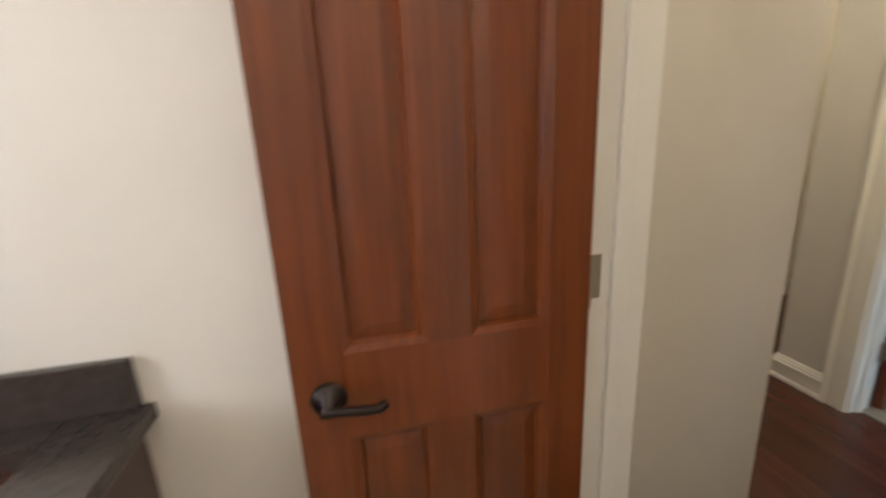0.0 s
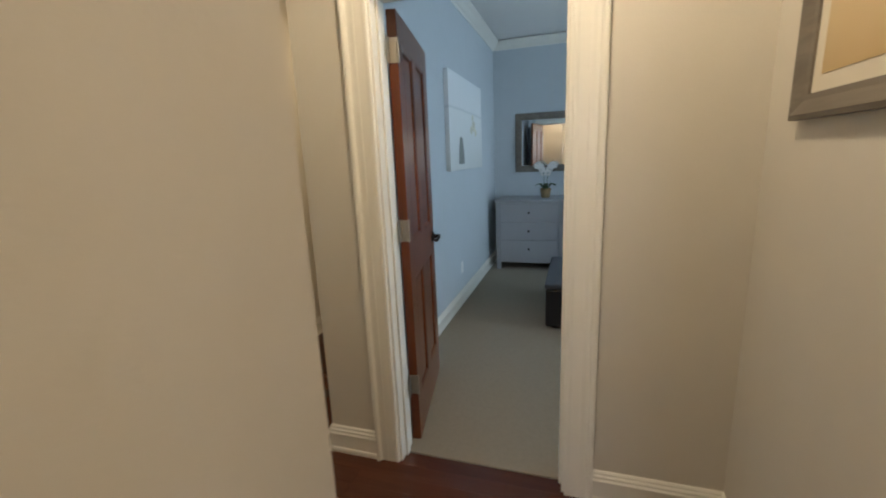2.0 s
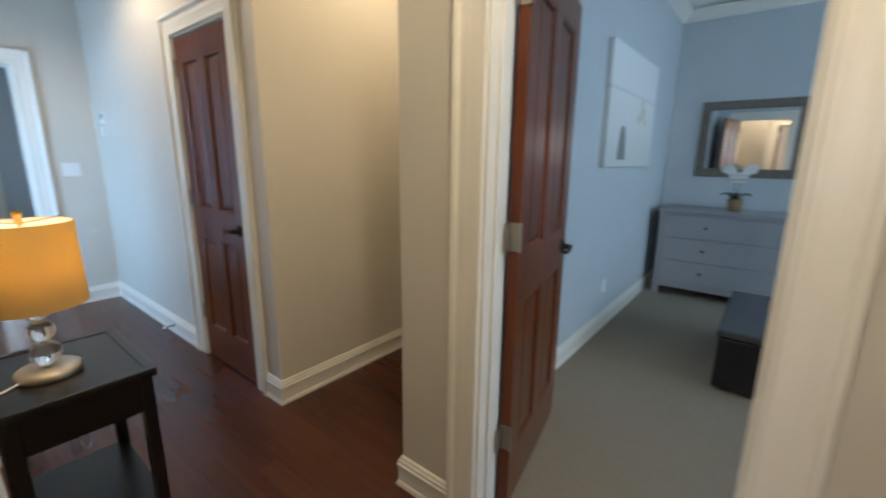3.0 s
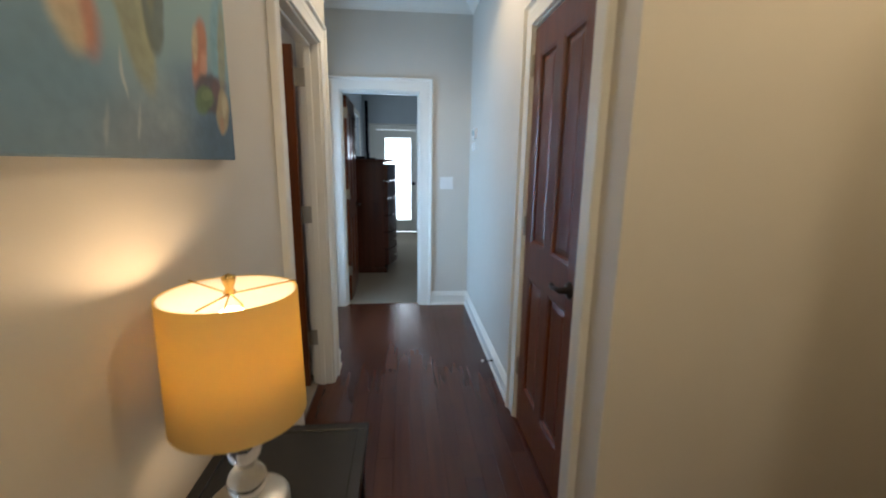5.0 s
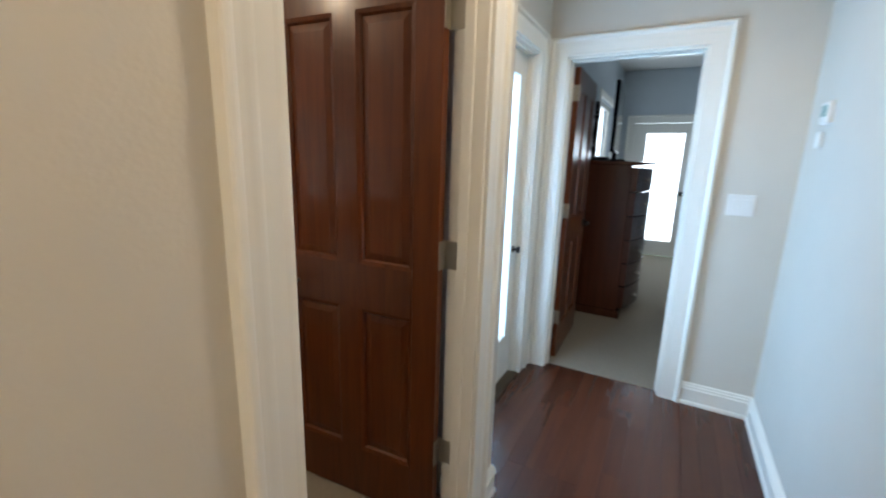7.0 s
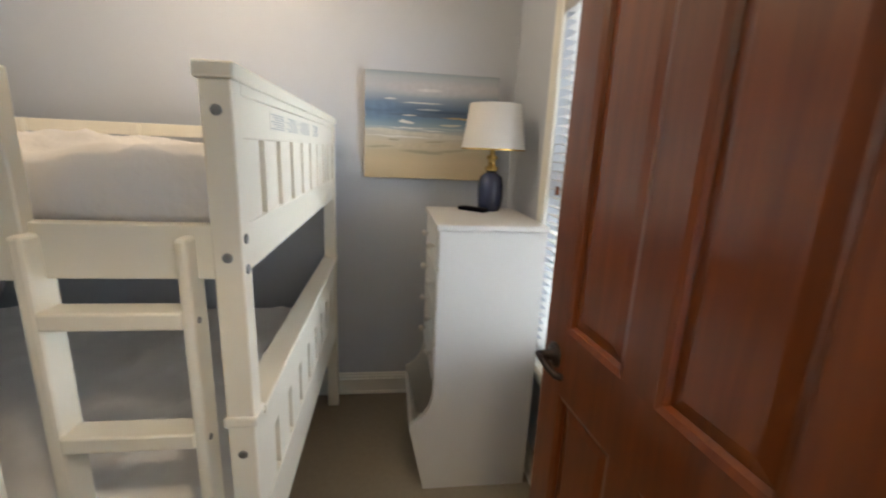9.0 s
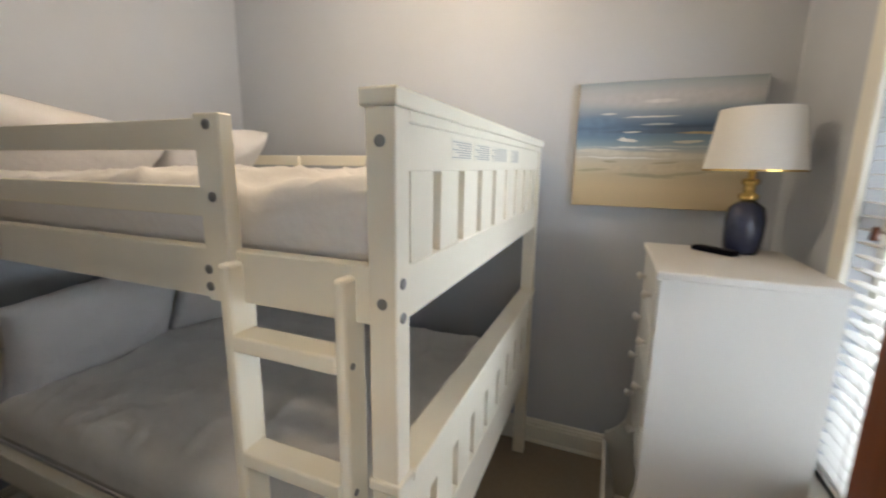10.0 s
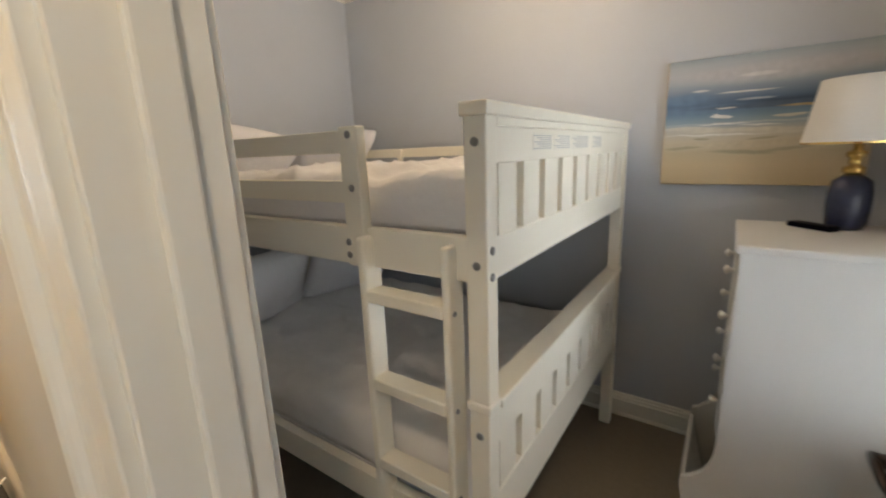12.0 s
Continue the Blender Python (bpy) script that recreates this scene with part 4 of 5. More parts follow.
    for z in (z0 - 0.058, z0 - 0.004):
        part("piping", moved(tube([(x0 + 0.02, y0, z), (x1 - 0.02, y0, z), (x1, y0 + 0.02, z), (x1, y1 - 0.02, z), (x1 - 0.02, y1, z), (x0 + 0.02, y1, z), (x0, y1 - 0.02, z), (x0, y0 + 0.02, z), (x0 + 0.02, y0, z)], 0.005, 6), back), LINEN, t)
    return t


soft("mattress", XW + 0.048, XE - 0.062, YS + 0.065, YN - 0.062, 1.293, 1.432, LINEN, "bunk mattress under puffy white quilted bedding", "mattress", "white rumpled quilt", 0.017, 0.06, 1)
soft("mattress", XW + 0.048, XE - 0.062, YS + 0.065, YN - 0.062, 0.473, 0.625, COVERLET, "bunk mattress under a creased pale grey sheet", "mattress", "creased pale grey sheet", 0.0085, 0.06, 5)


def pillow(m, w, h, d, label, seed=0, dent=0.13):
    bm = bmesh.new()
    n = 22
    for s in (1, -1):
        g = []
        for i in range(n + 1):
            row = []
            for j in range(n + 1):
                u, v = 2 * i / n - 1, 2 * j / n - 1
                pinch = 1 - dent * (1 - u * u) * abs(v) ** 3
                puff = max(0.0, (1 - u * u) * (1 - v * v)) ** 0.42
                wr = noise.noise(Vector((u * 2.2 + seed, v * 2.2, s))) * 0.016 * puff + noise.noise(Vector((u * 7 + seed, v * 5, s))) * 0.006 * puff
                row.append(bm.verts.new((u * w / 2 * (1 - dent * (1 - v * v) * abs(u) ** 3), s * (d / 2 * puff + 0.002) + wr, v * h / 2 * pinch)))
            g.append(row)
        for i in range(n):
            for j in range(n):
                bm.faces.new((g[i][j], g[i + 1][j], g[i + 1][j + 1], g[i][j + 1]))
    bmesh.ops.remove_doubles(bm, verts=bm.verts, dist=0.0045)
    ob = obj("pillow", bm, LINEN, smooth=True)
    ob.matrix_world = m
    return tagged(ob, label, "pillow", "pillows on the bunk bed")


pillow(pose(0.668, 2.06, 1.480, -46, -9, 3), 0.66, 0.46, 0.18, "plump white pillow leaning at the head of the upper bunk", 1, 0.05)
pillow(pose(0.07, 2.10, 1.480, -48, 5, -3), 0.56, 0.42, 0.19, "plump white pillow leaning at the head of the upper bunk", 4, 0.06)
pillow(pose(0.62, 2.06, 0.80, -22, 3, 6), 0.70, 0.46, 0.17, "white pillow standing at the head of the lower bunk", 7, 0.05)
pillow(pose(-0.06, 2.06, 0.80, -24, -4, -4), 0.68, 0.46, 0.17, "white pillow standing at the head of the lower bunk", 9, 0.05)

# white chest with a toy bin at its foot
ch = thing("storage_chest", pose(0.0, 0.0, 0.0), "white painted drawer chest with an open bin at its foot", "chest")
side = [(4.60, 0.006), (4.60, 1.165), (4.175, 1.165), (4.175, 0.52), (4.172, 0.46), (4.160, 0.41), (4.138, 0.375), (4.105, 0.345), (4.085, 0.335), (4.080, 0.30), (4.145, 0.006)]
for xa, xb in ((-0.185, -0.165), (0.300, 0.320)):
    part("side_panel", prism(side, xa, xb, "x"), WHITEPAINT, ch)
part("top", B(-0.196, 0.331, 4.160, 4.605, 1.165, 1.190, bevel=0.006, seg=2), WHITEPAINT, ch)
part("back_panel", B(-0.165, 0.300, 4.588, 4.600, 0.006, 1.165), WHITEPAINT, ch)
part("bin_front", prism([(4.078, 0.30), (4.092, 0.30), (4.157, 0.006), (4.143, 0.006)], -0.165, 0.300, "x"), WHITEPAINT, ch)
part("bin_floor", B(-0.165, 0.300, 4.14, 4.58, 0.03, 0.045), WHITEPAINT, ch)
part("bin_back", B(-0.165, 0.300, 4.30, 4.312, 0.045, 0.50), WHITEPAINT, ch)
part("divider", B(-0.165, 0.300, 4.185, 4.588, 0.50, 0.518), WHITEPAINT, ch)
for k in range(4):
    z0 = 0.525 + k * 0.16
    dr = part("drawer_front", B(-0.160, 0.295, 4.168, 4.186, z0, z0 + 0.152, bevel=0.003), WHITEPAINT, ch)
    for x in (-0.06, 0.20):
        part("knob", moved(lathe([(0.0, 0), (0.007, 0.0), (0.006, 0.012), (0.014, 0.018), (0.015, 0.026), (0.0, 0.032)], 16), pose(x, 4.168, z0 + 0.076, 90)), WHITEPAINT, dr, "", True)

lampw = thing("table_lamp", pose(-0.10, 4.46, 1.190), "navy ceramic lamp with a white drum shade and brass neck", "lamp")
part("base", lathe([(0.0, 0.0), (0.048, 0.0), (0.056, 0.02), (0.060, 0.07), (0.060, 0.12), (0.052, 0.16), (0.030, 0.178), (0.022, 0.182), (0.0, 0.182)], 32), NAVY, lampw, "", True)
part("neck", lathe([(0.022, 0.182), (0.030, 0.19), (0.030, 0.205), (0.018, 0.21), (0.018, 0.235), (0.026, 0.24), (0.026, 0.255), (0.012, 0.26), (0.012, 0.30), (0.0, 0.30)], 24), BRASS, lampw, "polished brass neck", True)
part("shade", lathe([(0.148, 0.285), (0.118, 0.485), (0.116, 0.485), (0.146, 0.285), (0.148, 0.285)], 48), SHADE_OFF, lampw, "white linen drum shade", True)
part("trim_ring", lathe([(0.1485, 0.283), (0.1485, 0.289), (0.1455, 0.289), (0.1455, 0.283), (0.1485, 0.283)], 48), BRASS, lampw)
for k in range(3):
    a = 2 * math.pi * k / 3
    part("spider_arm", tube([(0, 0, 0.468), (0.117 * math.cos(a), 0.117 * math.sin(a), 0.472)], 0.002, 6), BRASS, lampw)
part("harp", tube([(0.012, 0, 0.29), (0.045, 0, 0.34), (0.045, 0, 0.41), (0.0, 0, 0.468), (-0.045, 0, 0.41), (-0.045, 0, 0.34), (-0.012, 0, 0.29)], 0.002, 6), BRASS, lampw)

rc = thing("remote_control", pose(-0.060, 4.374, 1.190, 0, 0, 45), "black plastic remote control on the chest", "remote")
part("body", B(-0.075, 0.075, -0.022, 0.022, 0.0, 0.018, bevel=0.006, seg=2), BLACKPLASTIC, rc)
for i in range(7):
    for j in range(3):
        part("button", B(-0.06 + i * 0.018, -0.05 + i * 0.018, -0.014 + j * 0.011, -0.006 + j * 0.011, 0.018, 0.020), GAP, rc)

# canvases of the bunk room
WHITE_P, DARK_P, SAND_P, SURF_P = (0.74, 0.74, 0.72), (0.05, 0.06, 0.085), (0.50, 0.38, 0.20), (0.62, 0.60, 0.53)
BLUE_P, CLOUD_P, GREEN_P = (0.13, 0.22, 0.35), (0.52, 0.51, 0.52), (0.30, 0.29, 0.21)
SEA_STROKES = [(0.05, 0.19, 0.30, 0.035, 1, CLOUD_P, 0.9, 0.6), (-0.22, 0.06, 0.22, 0.030, -1, BLUE_P, 0.9, 0.6), (0.10, 0.060, 0.32, 0.010, 0, (0.08, 0.12, 0.19), 0.8, 0.75), (-0.27, 0.105, 0.10, 0.022, 2, BLUE_P, 0.9, 0.7),
               (0.27, 0.085, 0.075, 0.022, 6, DARK_P, 0.5, 0.9), (0.33, 0.10, 0.05, 0.025, 8, DARK_P, 0.6, 0.8), (0.20, 0.050, 0.13, 0.005, -1, SAND_P, 0.6, 0.9), (0.255, 0.066, 0.022, 0.006, 0, WHITE_P, 0.5, 0.8),
               (-0.22, 0.135, 0.028, 0.004, 4, WHITE_P, 0.8, 0.75), (-0.05, 0.120, 0.095, 0.0035, 0, WHITE_P, 0.8, 0.8), (-0.015, 0.185, 0.06, 0.008, 1, (0.66, 0.65, 0.64), 0.8, 0.8), (-0.02, 0.088, 0.06, 0.004, 0, (0.5, 0.55, 0.6), 0.8, 0.7),
               (-0.12, 0.0575, 0.035, 0.003, 0, WHITE_P, 0.6, 0.9), (-0.135, 0.022, 0.040, 0.007, -4, WHITE_P, 0.4, 0.95), (-0.155, 0.030, 0.010, 0.005, 0, WHITE_P, 0.4, 0.9), (0.10, 0.015, 0.055, 0.006, 1, SURF_P, 0.5, 0.85),
               (-0.02, -0.005, 0.34, 0.004, 0, (0.45, 0.50, 0.53), 0.9, 0.7), (-0.12, -0.008, 0.09, 0.003, 0, WHITE_P, 0.6, 0.9), (0.0, -0.017, 0.07, 0.003, -2, WHITE_P, 0.6, 0.8), (-0.24, -0.022, 0.10, 0.010, -2, SURF_P, 0.7, 0.9),
               (-0.08, -0.035, 0.20, 0.008, 0, SURF_P, 0.8, 0.85), (-0.15, -0.052, 0.18, 0.0045, -1, WHITE_P, 0.7, 0.75), (0.14, -0.045, 0.16, 0.010, 1, SURF_P, 0.9, 0.7), (-0.20, -0.068, 0.03, 0.005, -3, GREEN_P, 0.8, 0.7), (0.02, -0.072, 0.05, 0.005, 4, GREEN_P, 0.8, 0.6),
               (0.0, -0.095, 0.28, 0.014, 1, (0.55, 0.49, 0.37), 0.9, 0.8), (-0.27, -0.105, 0.07, 0.006, 2, GREEN_P, 0.8, 0.6), (-0.05, -0.128, 0.10, 0.008, -3, GREEN_P, 0.9, 0.75), (0.10, -0.118, 0.10, 0.006, 6, GREEN_P, 0.9, 0.6), (0.22, -0.06, 0.05, 0.004, 0, GREEN_P, 0.8, 0.6)]
SEA = painted("seascape_paint", "y", -0.268, 0.268, [(0.0, (0.50, 0.40, 0.25)), (0.16, (0.55, 0.45, 0.30)), (0.26, (0.50, 0.43, 0.30)), (0.36, (0.55, 0.50, 0.40)), (0.44, (0.48, 0.48, 0.45)), (0.485, (0.30, 0.38, 0.45)), (0.55, (0.18, 0.28, 0.39)), (0.61, (0.12, 0.19, 0.30)), (0.635, (0.05, 0.085, 0.15)), (0.67, (0.10, 0.16, 0.26)), (0.77, (0.26, 0.32, 0.40)), (0.87, (0.44, 0.46, 0.49)), (0.95, (0.40, 0.43, 0.47)), (1.0, (0.28, 0.33, 0.38))], SEA_STROKES, 0.022, (1, 0.3, 2.2), 9, 0.006)
c1 = thing("seascape_canvas", pose(-0.432, 4.20, 1.575), "seascape canvas of sandy beach, blue sea and clouds", "painting")
part("canvas", B(-0.020, 0.020, -0.35, 0.35, -0.268, 0.268, bevel=0.003), SEA, c1)
part("canvas_edge", B(-0.019, 0.0185, -0.3515, -0.349, -0.266, 0.266), mat("raw_canvas", (0.50, 0.38, 0.26), 0.85), c1, "tan unpainted canvas edge")
HARB_STROKES = [(0.0, 0.20, 0.20, 0.05, 5, (0.62, 0.54, 0.36), 0.9, 0.7), (0.10, 0.27, 0.16, 0.025, -6, (0.22, 0.30, 0.32), 0.8, 0.8), (0.0, 0.09, 0.25, 0.03, -4, (0.40, 0.38, 0.35), 0.9, 0.7), (-0.12, 0.035, 0.12, 0.016, -6, (0.30, 0.13, 0.07), 0.6, 0.9), (-0.18, 0.020, 0.05, 0.010, 0, (0.36, 0.18, 0.09), 0.5, 0.9), (0.12, 0.022, 0.10, 0.010, 4, (0.24, 0.15, 0.10), 0.6, 0.8),
                (-0.10, 0.022, 0.018, 0.006, 0, WHITE_P, 0.4, 0.9), (-0.15, 0.028, 0.014, 0.006, 0, WHITE_P, 0.4, 0.9), (-0.19, 0.020, 0.014, 0.005, 0, (0.55, 0.42, 0.2), 0.4, 0.9), (-0.05, 0.020, 0.014, 0.005, 0, SAND_P, 0.4, 0.9), (0.05, 0.018, 0.014, 0.005, 0, WHITE_P, 0.4, 0.8), (0.0, -0.02, 0.22, 0.025, 0, (0.42, 0.42, 0.42), 0.9, 0.6), (-0.13, -0.022, 0.014, 0.005, 0, (0.35, 0.20, 0.10), 0.5, 0.9), (0.0, -0.068, 0.23, 0.012, 0, (0.12, 0.22, 0.30), 0.8, 0.6),
                (0.025, -0.165, 0.04, 0.028, 0, (0.44, 0.42, 0.34), 0.9, 0.7), (0.08, -0.16, 0.025, 0.02, 0, (0.5, 0.46, 0.33), 0.9, 0.7), (-0.10, -0.19, 0.10, 0.020, 0, (0.05, 0.13, 0.24), 0.9, 0.7)]
HARBOUR = painted("harbour_paint", "x", -0.295, 0.295, [(0.0, (0.012, 0.05, 0.12)), (0.10, (0.03, 0.09, 0.18)), (0.24, (0.12, 0.20, 0.28)), (0.36, (0.20, 0.29, 0.34)), (0.46, (0.32, 0.35, 0.37)), (0.52, (0.40, 0.36, 0.31)), (0.60, (0.45, 0.42, 0.37)), (0.74, (0.58, 0.51, 0.36)), (0.88, (0.46, 0.46, 0.40)), (1.0, (0.24, 0.32, 0.36))], HARB_STROKES, 0.05, (0.5, 1, 1.4), 8, 0.010)
WHITEDAB = mat("white_paint_dab", (0.80, 0.80, 0.78), 0.6)
DARKDAB = mat("dark_paint_dab", (0.05, 0.055, 0.07), 0.6)
c2 = thing("harbour_canvas", pose(1.225, 1.812, 1.735), "harbour canvas with a white sailing boat on blue water", "painting")
part("canvas", B(-0.23, 0.23, -0.018, 0.018, -0.295, 0.295, bevel=0.003), HARBOUR, c2)
part("sail", prism([(0.015, -0.105), (0.060, -0.105), (0.048, -0.02), (0.030, 0.045)], 0.0185, 0.0195, "y"), mat("sail_paint", (0.70, 0.64, 0.46), 0.6, vary=0.25, scale=20), c2)
part("hull", prism([(-0.055, -0.142), (0.075, -0.142), (0.098, -0.120), (-0.060, -0.124)], 0.0185, 0.0200, "y"), WHITEDAB, c2)
part("cabin", prism([(-0.015, -0.124), (0.050, -0.122), (0.040, -0.106), (-0.005, -0.108)], 0.0185, 0.0205, "y"), DARKDAB, c2)
part("waterline", prism([(-0.055, -0.147), (0.072, -0.147), (0.075, -0.142), (-0.055, -0.142)], 0.0185, 0.0195, "y"), DARKDAB, c2)
part("mast", B(0.010, 0.0125, 0.0185, 0.0195, -0.12, 0.06), DARKDAB, c2)

# television on a wall arm
tv = thing("wall_television", pose(1.468, 2.765, 1.93, 0, 0, 36), "black television on a folding wall arm, seen from behind", "television")
part("body", B(-0.145, 0.076, -0.062, 0.018, -0.255, 0.255, bevel=0.006, seg=2), BLACKPLASTIC, tv)
part("back_cover", B(-0.11, 0.055, -0.085, -0.060, -0.20, 0.10, bevel=0.012, seg=2), BLACKPLASTIC, tv)
part("screen", B(-0.137, 0.068, 0.018, 0.0195, -0.243, 0.245), mat("dark_screen", (0.0025, 0.0025, 0.006), 0.4, spec=0.05), tv)
for k in range(4):
    part("port", B(-0.1475, -0.143, -0.012, 0.006, -0.19 + k * 0.026, -0.172 + k * 0.026), CHROME, tv)
for k in range(2):
    part("rating_label", B(-0.10, -0.03, 0.0195, 0.0203, -0.198 + k * 0.010, -0.195 + k * 0.010), PRINT, tv)
arm = part("mount_arm", tube([(0.03, -0.09, -0.04), (0.08, -0.10, -0.05), (0.13, -0.06, -0.06)], 0.014, 8), BLACKPLASTIC, tv)
part("mount_plate", B(-0.02, 0.055, -0.093, -0.084, -0.10, 0.02, bevel=0.003), BLACKPLASTIC, tv)
part("cable", tube([(0.0, -0.05, -0.16), (0.02, -0.07, -0.26), (0.06, -0.07, -0.34), (0.09, -0.06, -0.30), (0.10, -0.05, -0.20)], 0.005, 8), BLACKPLASTIC, tv)
part("cable", tube([(0.05, -0.05, -0.14), (0.07, -0.08, -0.30), (0.08, -0.07, -0.38), (0.11, -0.06, -0.28)], 0.004, 8), BLACKPLASTIC, tv)
STEEL = mat("dark_steel", (0.06, 0.06, 0.07), 0.45, 0.6)
part("folding_arm", joined(B(0.03, 0.065, -0.10, -0.085, -0.40, -0.20, bevel=0.003), B(0.05, 0.17, -0.10, -0.07, -0.235, -0.205, bevel=0.003)), STEEL, tv, "dark steel folding arm")
for k in range(4):
    d = 0.018 * k
    part("cable", tube([(0.10 + d, -0.05, 0.10 - 0.08 * k), (0.15 + d * 0.3, -0.08, 0.02 - 0.06 * k), (0.13 - d, -0.085, -0.12 - 0.05 * k), (0.15 - d * 0.5, -0.075, -0.25 - 0.05 * k), (0.10 + d * 0.5, -0.08, -0.36 - 0.02 * k), (0.05, -0.085, -0.32)], 0.0045, 8), BLACKPLASTIC, tv)
part("cable_plug", B(0.06, 0.085, -0.085, -0.07, -0.30, -0.265, bevel=0.004), mat("yellow_plug", (0.6, 0.36, 0.03), 0.5), tv)

LOOM = (((1.522, 2.74, 1.771), (1.518, 2.74, 1.709), (1.518, 2.74, 1.651), (1.515, 2.74, 1.579), (1.492, 2.74, 1.523), (1.464, 2.74, 1.52)),
        ((1.513, 2.74, 1.663), (1.5, 2.74, 1.604), (1.473, 2.74, 1.561), (1.435, 2.74, 1.551), (1.425, 2.74, 1.561), (1.453, 2.74, 1.565)),
        ((1.53, 2.74, 1.679), (1.535, 2.74, 1.608), (1.527, 2.74, 1.536), (1.51, 2.74, 1.524)),
        ((1.51, 2.74, 1.633), (1.495, 2.74, 1.573), (1.469, 2.74, 1.516), (1.489, 2.74, 1.513)))
for pts in LOOM:
    part("cable", moved(tube(pts, 0.006, 8), tv.matrix_world.inverted()), BLACKPLASTIC, tv, "", True)

hk = thing("coat_hook", pose(1.61, 3.02, 1.40, 0, 0, 0), "white scalloped coat hook on the wall", "hook", "coat hooks by the door")
part("stem", moved(lathe([(0.016, 0.0), (0.014, 0.004), (0.006, 0.006), (0.006, 0.085), (0.0, 0.085)], 14), pose(0, 0, 0, 0, -90, 0)), CHROME, hk, "chrome stem", True)
for k in range(-3, 4):
    part("scallop", moved(lathe([(0.0, -0.006), (0.014, -0.004), (0.016, 0.0), (0.014, 0.004), (0.0, 0.006)], 14), pose(-0.086 + 0.010 * k * k / 9, 0, k * 0.018, 0, 90, 0)), CHROME, hk, "shiny scalloped plate", True)
copy_thing(hk, pose(1.61, 3.02, 1.235))
copy_thing(hk, pose(1.61, 3.20, 1.425))

# ---- hall ----
tb = thing("console_table", pose(1.730, 2.552, 0), "black wooden side table with a drawer apron and shelf", "table")
part("tabletop", B(0.0, 0.360, 0.0, 0.475, 0.690, 0.712, bevel=0.004, seg=2), BLACKWOOD, tb)
part("top_inlay", B(0.028, 0.332, 0.028, 0.447, 0.712, 0.7145), BLACKWOOD, tb)
for a in ((0.0, 0.36, 0.0, 0.028), (0.0, 0.36, 0.447, 0.475), (0.0, 0.028, 0.028, 0.447), (0.332, 0.36, 0.028, 0.447)):
    part("top_border", B(*a, 0.712, 0.7175, bevel=0.002), BLACKWOOD, tb)
part("apron", B(0.02, 0.34, 0.02, 0.04, 0.575, 0.690), BLACKWOOD, tb)
part("apron", B(0.02, 0.34, 0.435, 0.455, 0.575, 0.690), BLACKWOOD, tb)
dr = part("drawer_front", B(0.326, 0.342, 0.045, 0.43, 0.585, 0.685, bevel=0.003), BLACKWOOD, tb)
part("knob", moved(lathe([(0.0, 0), (0.006, 0.0), (0.006, 0.012), (0.012, 0.018), (0.0, 0.026)], 14), pose(0.342, 0.237, 0.635, 0, 90, 0)), BRONZE, dr, "", True)
for x in (0.012, 0.312):
    for y in (0.012, 0.427):
        part("leg", B(x, x + 0.036, y, y + 0.036, 0.0, 0.690, bevel=0.003), BLACKWOOD, tb)
part("shelf", B(0.02, 0.34, 0.02, 0.455, 0.24, 0.258, bevel=0.002), BLACKWOOD, tb)

lp = thing("crystal_lamp", pose(1.873, 2.755, 0.7145), "lit table lamp with an amber drum shade and crystal balls", "lamp")
part("foot", lathe([(0.0, 0.0), (0.076, 0.0), (0.078, 0.006), (0.078, 0.020), (0.070, 0.026), (0.0, 0.028)], 40), NICKEL, lp, "brushed nickel foot", True)


def ball(r, z, n=14):
    return lathe([(max(0.0005, r * math.sin(math.pi * k / n)), z - r * math.cos(math.pi * k / n)) for k in range(n + 1)], 28)


for r, z in ((0.038, 0.068), (0.032, 0.138), (0.026, 0.196)):
    part("crystal_ball", ball(r, z), CRYSTAL, lp, "clear crystal ball", True)
for z in (0.030, 0.106, 0.170, 0.222):
    part("spacer", lathe([(0.0, z - 0.003), (0.016, z - 0.003), (0.018, z), (0.016, z + 0.004), (0.0, z + 0.004)], 20), NICKEL, lp, "", True)
part("stem", lathe([(0.006, 0.222), (0.006, 0.31), (0.014, 0.315), (0.014, 0.355), (0.0, 0.355)], 14), BRASS, lp, "brass socket", True)
part("bulb", ball(0.030, 0.402), glow("lit_bulb", (1.0, 0.72, 0.36), 14), lp, "glowing bulb", True).visible_shadow = False
R0, R1, ST = 0.121, 0.117, 0.461
part("shade", lathe([(R0, 0.218), (R1, ST), (R1 - 0.0025, ST), (R0 - 0.0025, 0.218), (R0, 0.218)], 56), SHADE_ON, lp, "amber glowing linen drum shade", True)
part("shade_lining", lathe([(R0 - 0.0035, 0.2185), (R1 - 0.0035, ST - 0.001), (R1 - 0.0045, ST - 0.001), (R0 - 0.0045, 0.2185), (R0 - 0.0035, 0.2185)], 56), SHADE_LINING, lp, "white inner lining", True)
for k in range(3):
    a = 2 * math.pi * k / 3 + 0.5
    part("spider_arm", tube([(0, 0, 0.457), (R1 * math.cos(a), R1 * math.sin(a), 0.466)], 0.0018, 6), BRASS, lp)
part("harp", tube([(0, 0.014, 0.33), (0, 0.05, 0.37), (0, 0.05, 0.42), (0, 0.0, 0.458), (0, -0.05, 0.42), (0, -0.05, 0.37), (0, -0.014, 0.33)], 0.0018, 6), BRASS, lp)
part("finial", lathe([(0.0, 0.458), (0.012, 0.458), (0.007, 0.468), (0.012, 0.482), (0.012, 0.490), (0.0, 0.496)], 16), BRASS, lp, "brass finial", True)
part("cord", tube([(-0.07, -0.03, 0.008), (-0.10, -0.05, 0.006), (-0.13, -0.06, 0.005), (-0.152, -0.09, 0.005)], 0.003, 6), PLATE, lp, "white cord")

